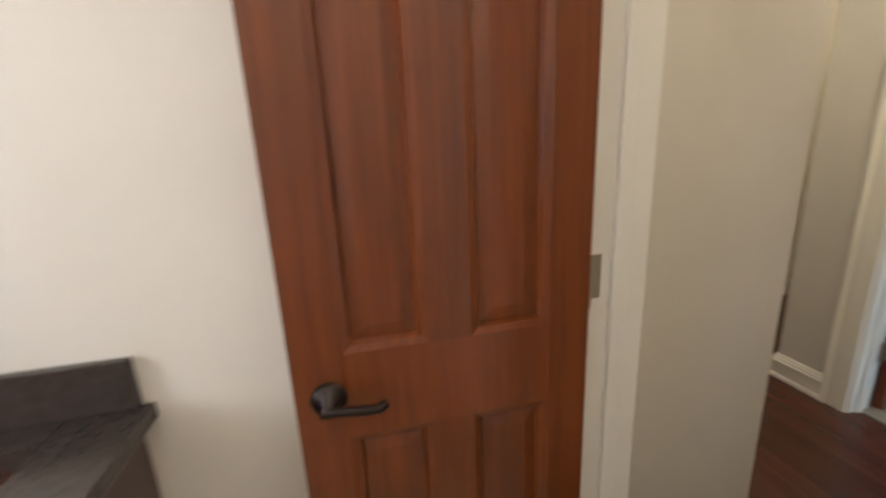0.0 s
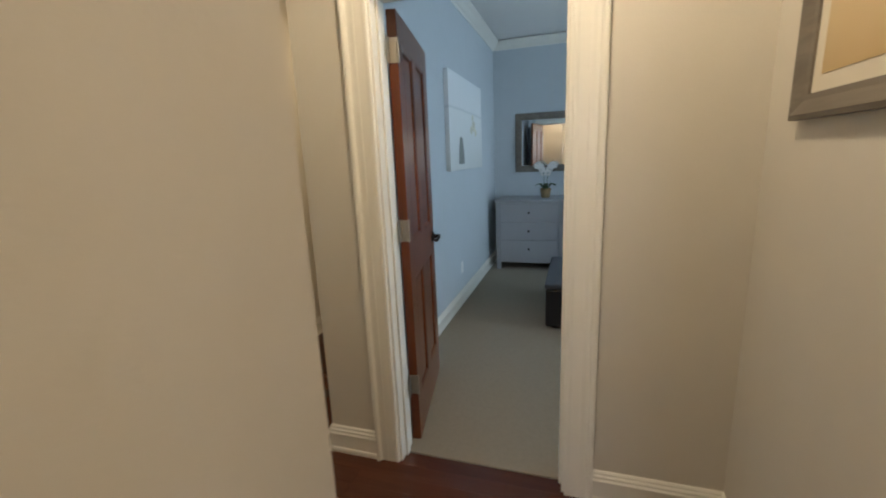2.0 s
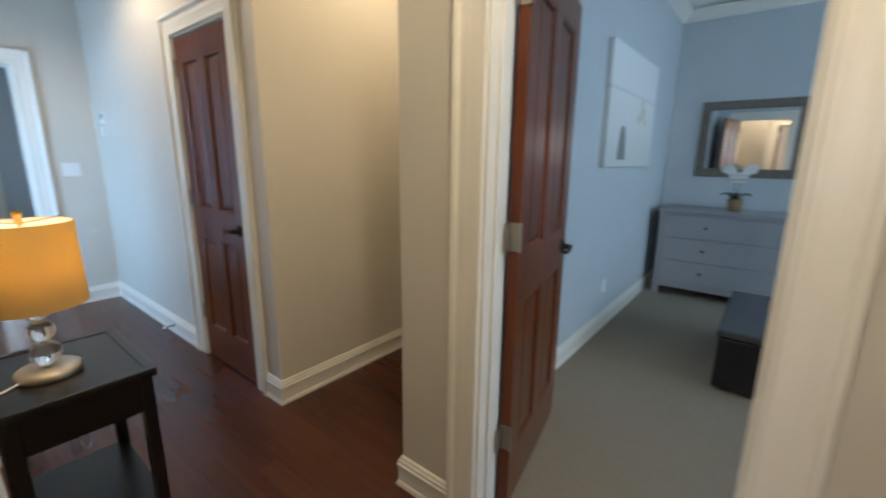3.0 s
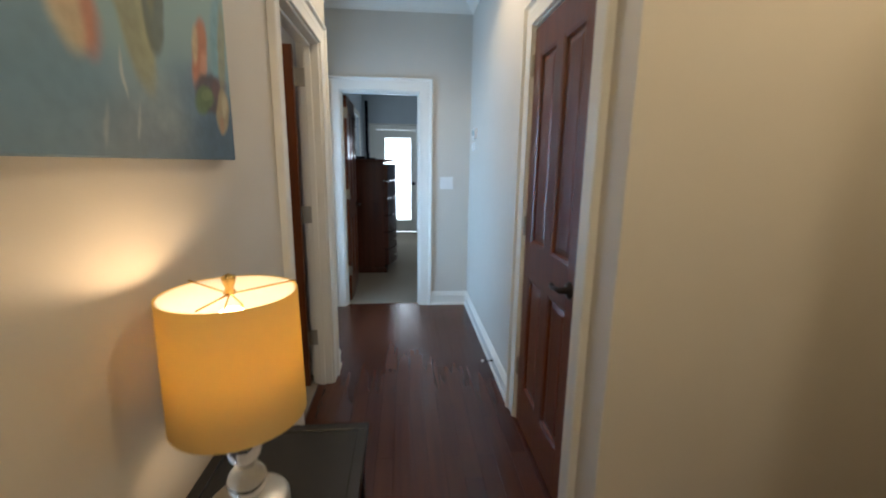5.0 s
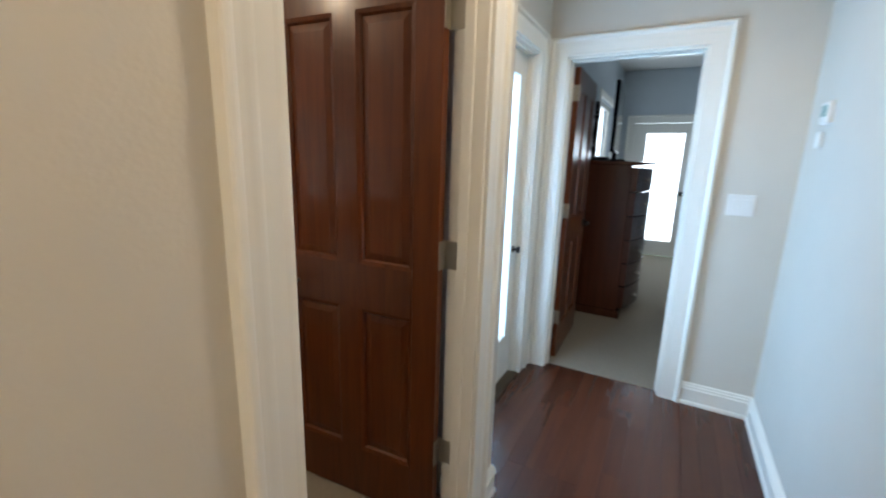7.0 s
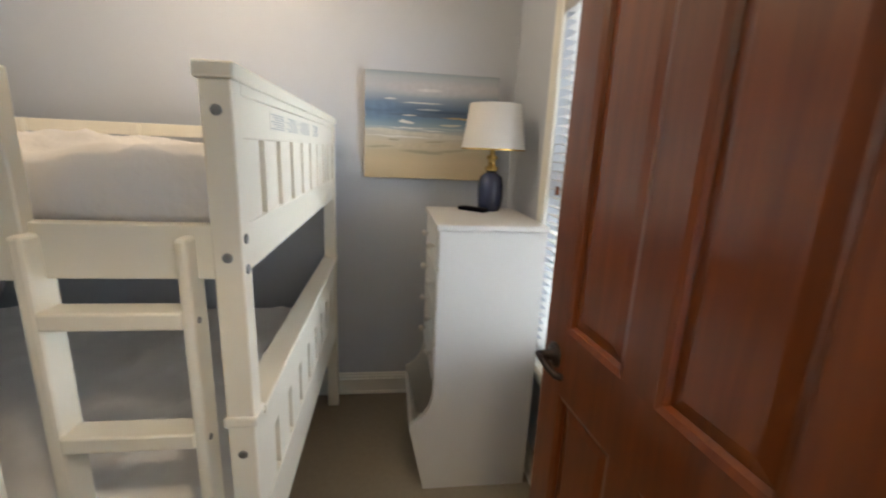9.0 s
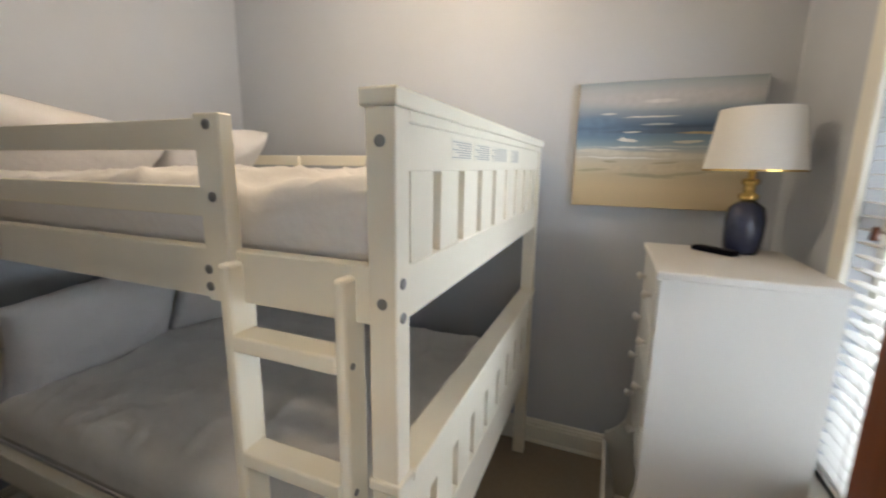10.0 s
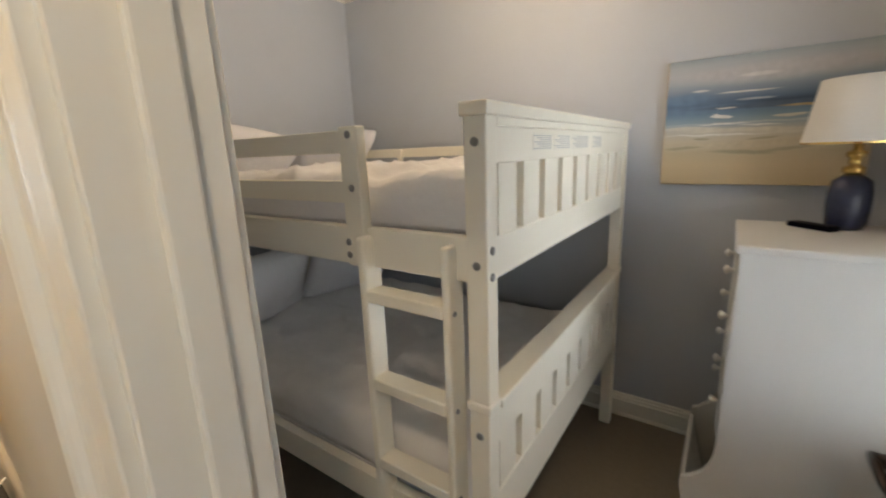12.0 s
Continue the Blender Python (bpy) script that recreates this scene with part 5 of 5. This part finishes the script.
OLIVE_P, SLATE_P, CORAL_P, CREAM_P = (0.27, 0.29, 0.19), (0.13, 0.17, 0.16), (0.46, 0.19, 0.11), (0.52, 0.45, 0.30)
PLUM_P, LEAF_P, ROSE_P, TEAL_P, DUSK_P = (0.085, 0.075, 0.095), (0.11, 0.18, 0.09), (0.36, 0.31, 0.20), (0.18, 0.36, 0.46), (0.055, 0.10, 0.16)
FLORAL_STROKES = [(0.30, -0.36, 0.22, 0.07, 0, DUSK_P, 1.2, 0.75), (0.45, -0.33, 0.14, 0.09, 0, (0.06, 0.12, 0.20), 1.2, 0.7), (0.10, -0.36, 0.18, 0.05, 0, (0.20, 0.24, 0.28), 1.2, 0.6), (0.20, -0.30, 0.10, 0.05, 0, (0.25, 0.33, 0.38), 1.2, 0.6), (-0.05, -0.30, 0.10, 0.10, 0, (0.13, 0.24, 0.34), 1.2, 0.6), (0.33, -0.26, 0.09, 0.05, 10, (0.12, 0.20, 0.30), 1.2, 0.7),
                  (0.452, -0.125, 0.030, 0.12, -14, TEAL_P, 0.7, 0.85), (0.135, -0.16, 0.045, 0.13, 14, OLIVE_P, 0.45, 0.9), (0.165, -0.14, 0.022, 0.10, 8, (0.34, 0.36, 0.24), 0.8, 0.6), (0.200, -0.135, 0.034, 0.085, -4, SLATE_P, 0.35, 0.92), (0.195, -0.10, 0.014, 0.05, 0, (0.20, 0.22, 0.14), 0.8, 0.7),
                  (0.010, -0.185, 0.040, 0.075, 20, CORAL_P, 0.6, 0.85), (-0.005, -0.215, 0.032, 0.045, 10, CREAM_P, 0.8, 0.85), (0.095, -0.270, 0.004, 0.036, 0, (0.50, 0.53, 0.52), 0.6, 0.6), (0.12, -0.34, 0.004, 0.030, -12, (0.40, 0.45, 0.48), 0.7, 0.4), (0.04, -0.35, 0.005, 0.036, -14, (0.36, 0.42, 0.46), 0.8, 0.4),
                  (0.360, -0.175, 0.030, 0.075, -22, CORAL_P, 0.5, 0.92), (0.345, -0.160, 0.013, 0.040, -16, CREAM_P, 0.8, 0.8), (0.372, -0.205, 0.014, 0.04, -24, (0.52, 0.30, 0.22), 0.8, 0.7), (0.395, -0.255, 0.066, 0.043, 8, PLUM_P, 0.4, 0.93), (0.440, -0.235, 0.045, 0.022, 20, (0.14, 0.08, 0.09), 0.8, 0.7), (0.365, -0.272, 0.046, 0.026, 24, LEAF_P, 0.5, 0.9), (0.378, -0.262, 0.024, 0.012, 24, (0.18, 0.26, 0.13), 0.8, 0.7), (0.455, -0.285, 0.033, 0.050, -16, ROSE_P, 0.45, 0.92), (0.465, -0.270, 0.014, 0.024, -10, (0.48, 0.44, 0.31), 0.9, 0.7), (0.445, -0.315, 0.010, 0.020, -10, (0.42, 0.24, 0.16), 0.9, 0.6), (0.478, -0.14, 0.020, 0.10, -10, OLIVE_P, 0.7, 0.8),
                  (-0.12, -0.05, 0.05, 0.11, 25, LEAF_P, 0.5, 0.85), (-0.18, 0.05, 0.05, 0.08, -30, CORAL_P, 0.6, 0.85), (-0.32, -0.12, 0.05, 0.11, 32, OLIVE_P, 0.5, 0.85), (-0.40, 0.02, 0.05, 0.09, -20, CREAM_P, 0.6, 0.85), (0.3, 0.08, 0.06, 0.13, 15, SLATE_P, 0.5, 0.85), (0.05, 0.15, 0.05, 0.10, -35, LEAF_P, 0.5, 0.85)]
FLORAL = painted("floral_paint", "y", -0.40, 0.40, [(0.0, (0.12, 0.20, 0.28)), (0.08, (0.14, 0.24, 0.33)), (0.18, (0.19, 0.31, 0.40)), (0.28, (0.25, 0.39, 0.44)), (0.45, (0.27, 0.43, 0.45)), (0.8, (0.32, 0.46, 0.46)), (1.0, (0.30, 0.43, 0.45))], FLORAL_STROKES, 0.10, (1, 1, 1), 3.0, 0.014)
fc = thing("floral_canvas", pose(1.735, 2.640, 1.81), "teal floral canvas with leaves and blossoms", "painting")
part("canvas", B(-0.020, 0.018, -0.505, 0.510, -0.40, 0.40, bevel=0.003), FLORAL, fc)

ds = thing("door_stop_spring", pose(2.79, 4.65, 0.062, 0, 0, 0), "small spring door stop on the baseboard", "door stop")
part("spring", moved(lathe([(0.010, 0.0), (0.010, 0.004), (0.005, 0.006), (0.005, 0.062), (0.0, 0.062)], 12), pose(0, 0, 0, 0, -90, 0)), BRONZE, ds, "", True)
part("tip", moved(lathe([(0.0, 0.060), (0.008, 0.060), (0.008, 0.078), (0.0, 0.080)], 12), pose(0, 0, 0, 0, -90, 0)), PLATE, ds, "white rubber tip", True)

th = thing("thermostat", pose(2.805, 5.70, 1.665), "small white thermostat with a green display", "thermostat")
part("body", B(-0.024, 0.0, -0.055, 0.055, -0.045, 0.045, bevel=0.006, seg=2), PLATE, th)
part("display", B(-0.0255, -0.024, -0.035, 0.035, -0.015, 0.032), mat("green_lcd", (0.10, 0.26, 0.22), 0.3), th, "green display")
th2 = thing("wall_sensor", pose(2.805, 5.75, 1.555), "small white wall sensor under the thermostat", "sensor")
part("body", B(-0.02, 0.0, -0.028, 0.028, -0.035, 0.035, bevel=0.005, seg=2), PLATE, th2)


def switch_plate(m, gangs):
    t = thing("light_switch", m, "white rocker light switch plate", "switch")
    w = 0.035 + 0.046 * gangs
    part("plate", B(-w / 2, w / 2, -0.006, 0.0, -0.058, 0.058, bevel=0.003), PLATE, t)
    for g in range(gangs):
        x = (g - (gangs - 1) / 2) * 0.046
        part("rocker", moved(B(x - 0.016, x + 0.016, -0.004, 0.004, -0.033, 0.033, bevel=0.002), pose(0, -0.007, 0, 5)), PLATE, t)
    return t


switch_plate(pose(2.585, 6.03, 1.225), 2)

# ---- passage picture ----
pf = thing("framed_picture", pose(2.26, 0.49, 1.86, 0, 0, 180), "beige landscape print in a weathered taupe frame", "picture")
W2, H2 = 0.335, 0.385
prof = [(0.0, 0.0), (0.0, -0.030), (0.012, -0.034), (0.045, -0.020), (0.060, -0.018), (0.060, 0.0)]
for nm, a, b, turn in (("frame_side", (-W2, -H2), (W2, -H2), 0), ("frame_side", (W2, -H2), (W2, H2), 90), ("frame_side", (W2, H2), (-W2, H2), 180), ("frame_side", (-W2, H2), (-W2, -H2), 270)):
    d = Vector((b[0] - a[0], 0, b[1] - a[1]))
    L = d.length
    d.normalize()
    n = Vector((-d.z, 0, d.x))
    bm = bmesh.new()
    lo, hi = [], []
    for u, w in prof:
        lo.append(bm.verts.new(Vector((a[0], w, a[1])) + n * u + d * u))
        hi.append(bm.verts.new(Vector((b[0], w, b[1])) + n * u - d * u))
    for i in range(len(prof)):
        j = (i + 1) % len(prof)
        bm.faces.new((lo[i], lo[j], hi[j], hi[i]))
    part(nm, bm, FRAMEGREY, pf)
part("mat_board", B(-W2 + 0.06, W2 - 0.06, -0.012, -0.004, -H2 + 0.06, H2 - 0.06), mat("cream_mat_board", (0.66, 0.61, 0.50), 0.8), pf)
part("print", B(-W2 + 0.10, W2 - 0.10, -0.0135, -0.012, -H2 + 0.10, H2 - 0.10), bands("landscape_print", 2, -0.30, 0.30, [(0.0, (0.50, 0.36, 0.18)), (0.3, (0.58, 0.45, 0.26)), (0.5, (0.44, 0.42, 0.30)), (0.62, (0.62, 0.58, 0.46)), (1.0, (0.55, 0.58, 0.52))], 0.5, 0.12, 4), pf)

# ---- bathroom ----
vb = thing("vanity_cabinet", pose(0, 0, 0), "dark wooden vanity cabinet under a granite top", "cabinet")
part("body", B(-1.2, 0.055, 0.83, 1.376, 0.09, 0.880, bevel=0.003), DARKCHEST, vb)
part("toe_kick", B(-1.2, 0.04, 0.90, 1.376, 0.0, 0.09), BLACKWOOD, vb)
for k in range(3):
    d = part("cabinet_door", B(-1.18 + k * 0.41, -0.80 + k * 0.41, 0.812, 0.830, 0.12, 0.85, bevel=0.004), DARKCHEST, vb)
    part("pull", tube([(-0.83 + k * 0.41, 0.812, 0.55), (-0.83 + k * 0.41, 0.790, 0.555), (-0.83 + k * 0.41, 0.790, 0.635), (-0.83 + k * 0.41, 0.812, 0.64)], 0.004, 8), BRONZE, d)
bm = B(-1.22, -0.58, 0.795, 1.376, 0.880, 0.915, bevel=0.004, seg=2)
box(bm, -0.06, 0.088, 0.795, 1.376, 0.880, 0.915, 0.004, 2)
box(bm, -0.58, -0.06, 1.28, 1.376, 0.880, 0.915)
box(bm, -0.58, -0.06, 0.795, 0.90, 0.880, 0.915)
ct = thing("granite_countertop", pose(0, 0, 0), "polished brown granite counter with a low backsplash", "countertop")
part("slab", bm, GRANITE, ct)
part("backsplash", B(-1.22, 0.066, 1.356, 1.376, 0.915, 1.020, bevel=0.002), GRANITE, ct)
sk = thing("sink_basin", pose(-0.32, 1.09, 0.878), "pale grey ceramic sink under the counter", "sink")
part("bowl", moved(lathe([(1.0, 0.0), (0.96, -0.06), (0.75, -0.13), (0.3, -0.15), (0.0, -0.15)], 32), Matrix.Diagonal((0.26, 0.19, 1, 1))), mat("grey_ceramic", (0.42, 0.40, 0.38), 0.15), sk, "", True)

# ---- bedroom ----
dw = thing("dresser", pose(6.33, 0, 0), "grey painted six drawer dresser with small knobs", "dresser")
Y0, Y1 = 0.50, 2.00
part("top", B(-0.03, 0.53, Y0 - 0.02, Y1 + 0.02, 0.860, 0.885, bevel=0.004, seg=2), GREYPAINT, dw)
part("body", B(0.0, 0.52, Y0, Y1, 0.12, 0.860, bevel=0.002), GREYPAINT, dw)
for y in (Y0, Y1 - 0.05):
    for x in (-0.004, 0.47):
        part("leg", B(x, x + 0.05, y, y + 0.05, 0.006, 0.86, bevel=0.003), GREYPAINT, dw)
part("base_rail", B(-0.002, 0.02, Y0 + 0.05, Y1 - 0.05, 0.10, 0.15), GREYPAINT, dw)
for r in range(3):
    z0 = 0.17 + r * 0.225
    for k in range(2):
        ya = Y0 + 0.06 + k * 0.695
        d = part("drawer_front", B(-0.014, 0.004, ya, ya + 0.685, z0, z0 + 0.213, bevel=0.003), GREYPAINT, dw)
        for q in (0.5,):
            part("knob", moved(lathe([(0.0, 0), (0.007, 0.0), (0.006, 0.012), (0.013, 0.018), (0.013, 0.024), (0.0, 0.030)], 14), pose(-0.014, ya + 0.685 * q, z0 + 0.108, 0, -90, 0)), BRONZE, d, "dark bronze knob", True)

mr = thing("wall_mirror", pose(6.87, 1.40, 1.565), "rectangular wall mirror in a wide grey frame", "mirror")
MW, MH = 0.43, 0.37
for a in ((-0.03, 0.0, -MW, MW, -MH, -MH + 0.085), (-0.03, 0.0, -MW, MW, MH - 0.085, MH), (-0.03, 0.0, -MW, -MW + 0.085, -MH + 0.085, MH - 0.085), (-0.03, 0.0, MW - 0.085, MW, -MH + 0.085, MH - 0.085)):
    part("mirror_frame", B(*a, bevel=0.008, seg=2), FRAMEGREY, mr)
part("mirror_glass", B(-0.012, -0.006, -MW + 0.085, MW - 0.085, -MH + 0.085, MH - 0.085), MIRROR, mr)

orc = thing("potted_orchid", pose(6.58, 1.42, 0.885), "white orchid in a woven pot on the dresser", "plant")
part("pot", lathe([(0.0, 0.0), (0.052, 0.0), (0.064, 0.09), (0.066, 0.115), (0.058, 0.115), (0.056, 0.10), (0.0, 0.10)], 24), BASKET, orc, "", True)
rng = random.Random(4)
for k in range(6):
    a = k * 1.05
    pts = [(0.02 * math.cos(a), 0.02 * math.sin(a), 0.10), (0.08 * math.cos(a), 0.08 * math.sin(a), 0.17), (0.14 * math.cos(a), 0.14 * math.sin(a), 0.15)]
    bm = bmesh.new()
    side_v = Vector((-math.sin(a), math.cos(a), 0))
    rows = []
    for i, (p, w) in enumerate(zip(pts, (0.014, 0.030, 0.004))):
        rows.append([bm.verts.new(Vector(p) + side_v * w * s + Vector((0, 0, 0.006 * abs(s)))) for s in (-1, 0, 1)])
    for r, q in zip(rows, rows[1:]):
        for i in range(2):
            bm.faces.new((r[i], r[i + 1], q[i + 1], q[i]))
    bmesh.ops.solidify(bm, geom=bm.faces[:], thickness=0.002)
    part("leaf", bm, LEAFGREEN, orc, "", True)
for s in (-1, 1):
    stem = [(0, 0.01 * s, 0.10), (0.0, 0.02 * s, 0.25), (-0.01, 0.04 * s, 0.36), (-0.02, 0.07 * s, 0.42), (-0.02, 0.10 * s, 0.40)]
    part("stem", tube(stem, 0.003, 6), LEAFGREEN, orc)
    for k in range(5):
        f = k / 4
        c = Vector((-0.03, (0.025 + 0.075 * f) * s, 0.31 + 0.12 * min(1, f * 1.5) - 0.035 * f))
        bm = bmesh.new()
        for q in range(5):
            pe = moved(lathe([(0.0005, 0.0), (0.018, 0.003), (0.022, 0.012), (0.0005, 0.02)], 8), Matrix.Translation(c) @ Euler((q * 1.257, 0, 0)).to_matrix().to_4x4() @ Matrix.Translation((0, 0, 0.016)) @ Matrix.Diagonal((0.45, 1, 1.4, 1)))
            me = bpy.data.meshes.new("tmp")
            pe.to_mesh(me)
            pe.free()
            bm.from_mesh(me)
            bpy.data.meshes.remove(me)
        part("flower", bm, PETAL, orc, "white orchid flower", True)

pc = thing("orchid_canvas", pose(5.28, 2.088, 1.72), "pale canvas of a white orchid in a grey vase", "painting")
part("canvas", B(-0.62, 0.62, -0.020, 0.020, -0.415, 0.415, bevel=0.003), bands("pale_canvas_paint", 2, -0.42, 0.42, [(0.0, (0.60, 0.62, 0.60)), (0.3, (0.68, 0.70, 0.69)), (0.62, (0.74, 0.76, 0.75)), (0.64, (0.60, 0.63, 0.63)), (0.66, (0.74, 0.76, 0.76)), (1.0, (0.74, 0.77, 0.78))], 0.7, 0.03, 3), pc)
part("vase", prism([(-0.36, -0.36), (-0.16, -0.36), (-0.18, -0.22), (-0.22, -0.12), (-0.30, -0.12), (-0.34, -0.22)], -0.0212, -0.0204, "y"), mat("vase_paint", (0.22, 0.24, 0.22), 0.7, vary=0.4, scale=15), pc)
for x, z, r in ((0.24, 0.0, 0.07), (0.14, -0.04, 0.05), (0.32, -0.06, 0.045), (0.2, 0.08, 0.04)):
    part("blossom", moved(lathe([(0.0, 0), (1.0, 0.0), (0.0, 0.0008)], 10), pose(x, -0.0204, z, 90) @ Matrix.Diagonal((r, r * 0.8, 1, 1))), mat("blossom_paint", (0.62, 0.60, 0.48), 0.7, vary=0.3, scale=20), pc)

ot = thing("storage_bench", pose(4.52, 0.62, 0), "black leather storage bench with a grey throw on top", "bench")
part("body", B(0.0, 0.95, 0.0, 0.65, 0.03, 0.345, bevel=0.012, seg=2), LEATHER, ot)
part("lid", B(-0.008, 0.958, -0.008, 0.658, 0.349, 0.395, bevel=0.014, seg=2), SLATE, ot, "dark grey fabric lid")
for x in (0.05, 0.86):
    for y in (0.05, 0.56):
        part("foot", B(x, x + 0.04, y, y + 0.04, 0.006, 0.03), BLACKPLASTIC, ot)
t = thing("wall_outlet", pose(5.05, 2.11, 0.36), "white wall socket plate", "outlet")
part("plate", B(-0.035, 0.035, -0.006, 0.0, -0.057, 0.057, bevel=0.003), PLATE, t)

# ---- far room ----
cc = thing("tall_chest", pose(1.42, 7.30, 0), "dark mahogany bow front chest of drawers", "chest")
part("body", B(0.0, 0.50, 0.0, 0.92, 0.08, 1.42, bevel=0.004), DARKCHEST, cc)
part("plinth", B(-0.0, 0.53, -0.012, 0.932, 0.006, 0.08, bevel=0.008, seg=2), DARKCHEST, cc)


def bow(y0, y1, z0, z1, base, swell):
    o = [(base, y0)]
    for k in range(13):
        u = k / 12
        o.append((base + swell * (0.35 + 0.65 * math.sin(math.pi * u)), y0 + (y1 - y0) * u))
    o.append((base, y1))
    return prism(o, z0, z1, "z")


for k in range(6):
    z0 = 0.10 + k * 0.218
    d = part("drawer_front", bow(0.03, 0.89, z0, z0 + 0.205, 0.498, 0.15), DARKCHEST, cc)
    for y in (0.24, 0.68):
        x = 0.498 + 0.15 * (0.35 + 0.65 * math.sin(math.pi * (y - 0.03) / 0.86))
        part("pull", tube([(x, y - 0.04, z0 + 0.11), (x + 0.022, y - 0.035, z0 + 0.095), (x + 0.026, y, z0 + 0.088), (x + 0.022, y + 0.035, z0 + 0.095), (x, y + 0.04, z0 + 0.11)], 0.005, 8), NICKEL, d, "", True)
part("top", joined(B(-0.0, 0.56, -0.02, 0.94, 1.42, 1.452, bevel=0.008, seg=2), bow(-0.02, 0.94, 1.424, 1.448, 0.555, 0.11)), DARKCHEST, cc)
t2 = thing("flat_television", pose(1.68, 7.92, 1.452, 0, 0, 4), "black flat television on a stand on the chest", "television")
part("panel", B(-0.018, 0.018, -0.52, 0.45, 0.08, 0.70, bevel=0.004), BLACKPLASTIC, t2)
part("screen", B(0.018, 0.0195, -0.50, 0.43, 0.10, 0.68), mat("black_screen_glass", (0.005, 0.005, 0.006), 0.06), t2)
part("stand", B(-0.02, 0.02, -0.05, 0.05, 0.02, 0.1), BLACKPLASTIC, t2)
part("foot", B(-0.11, 0.11, -0.24, 0.24, 0.0, 0.02, bevel=0.004), BLACKPLASTIC, t2)
vs = thing("decor_candlestick", pose(1.56, 7.40, 1.452), "dark turned candlestick on the chest", "candlestick")
part("stem", lathe([(0.0, 0.0), (0.055, 0.0), (0.055, 0.02), (0.018, 0.04), (0.026, 0.09), (0.012, 0.14), (0.022, 0.24), (0.012, 0.36), (0.03, 0.40), (0.0, 0.41)], 20), BLACKWOOD, vs, "", True)
part("candle", lathe([(0.0, 0.41), (0.018, 0.41), (0.018, 0.52), (0.0, 0.525)], 16), BLACKWOOD, vs, "", True)
bx = thing("cable_box", pose(1.62, 7.52, 1.452), "small black set top box on the chest", "box")
part("case", B(-0.06, 0.06, -0.07, 0.09, 0.0, 0.035, bevel=0.004), BLACKPLASTIC, bx)

# ---- ceiling lamps ----


def flush_light(x, y, label):
    t = thing("ceiling_light", pose(x, y, CEIL), label, "ceiling lamp")
    part("rim", lathe([(0.0, 0.0), (0.16, 0.0), (0.16, -0.025), (0.14, -0.03), (0.0, -0.03)], 32), NICKEL, t, "", True)
    p = part("diffuser", lathe([(0.14, -0.028), (0.12, -0.065), (0.07, -0.085), (0.0, -0.09)], 32), glow("lit_diffuser", (1.0, 0.86, 0.66), 2.0), t, "glowing glass bowl", True)
    p.visible_shadow = False


flush_light(0.35, 3.25, "lit glass ceiling lamp of the bunk room")
flush_light(0.35, -0.1, "lit glass ceiling lamp of the bathroom")
flush_light(2.14, 1.20, "lit glass ceiling lamp of the passage")
# unseen bowl that goes with the added side passage fill
flush_light(3.55, 2.50, "glass ceiling lamp added as fill for the side passage")
# unseen bowl that goes with the added hall fill
flush_light(2.27, 4.4, "glass ceiling lamp added as fill for the hall")

# ---- floor planks ----
meshes = {}
PWID = 0.0826
rng = random.Random(11)


def plank(par, x0, y0, length, width=PWID):
    key = (round(length, 3), round(width, 4))
    if key not in meshes:
        bm = B(0.0001, width - 0.0001, 0.0002, length - 0.0002, -0.004, 0.0, bevel=0.0006)
        me = bpy.data.meshes.new("plank")
        bm.to_mesh(me)
        bm.free()
        me.materials.append(FLOORWOOD)
        meshes[key] = me
    o = new("plank", meshes[key])
    o.parent = par
    o.location = (x0, y0, 0.0)


LENS = (0.6, 0.9, 1.2, 1.5)
for i in range(21):
    x0 = 1.135 + i * PWID
    y = 0.49
    first = True
    while y < 6.09 - 0.01:
        L = rng.choice(LENS) * (rng.choice((0.5, 0.75, 1.0)) if first else 1.0)
        first = False
        L = min(round(L, 2), round(6.09 - y, 3))
        if 1.135 + (i + 1) * PWID > 1.715 or y < 1.40 or (x0 + PWID > 1.47 and y + L > 4.755):
            plank(floor, x0, y, L)
        y += L
for i in range(26):
    x0 = 2.87 + i * PWID
    y = 2.188
    L = rng.choice((0.3, 0.5, 0.7))
    plank(floor_side, x0, y, L)
    plank(floor_side, x0, y + L, round(3.125 - 2.188 - L, 3))
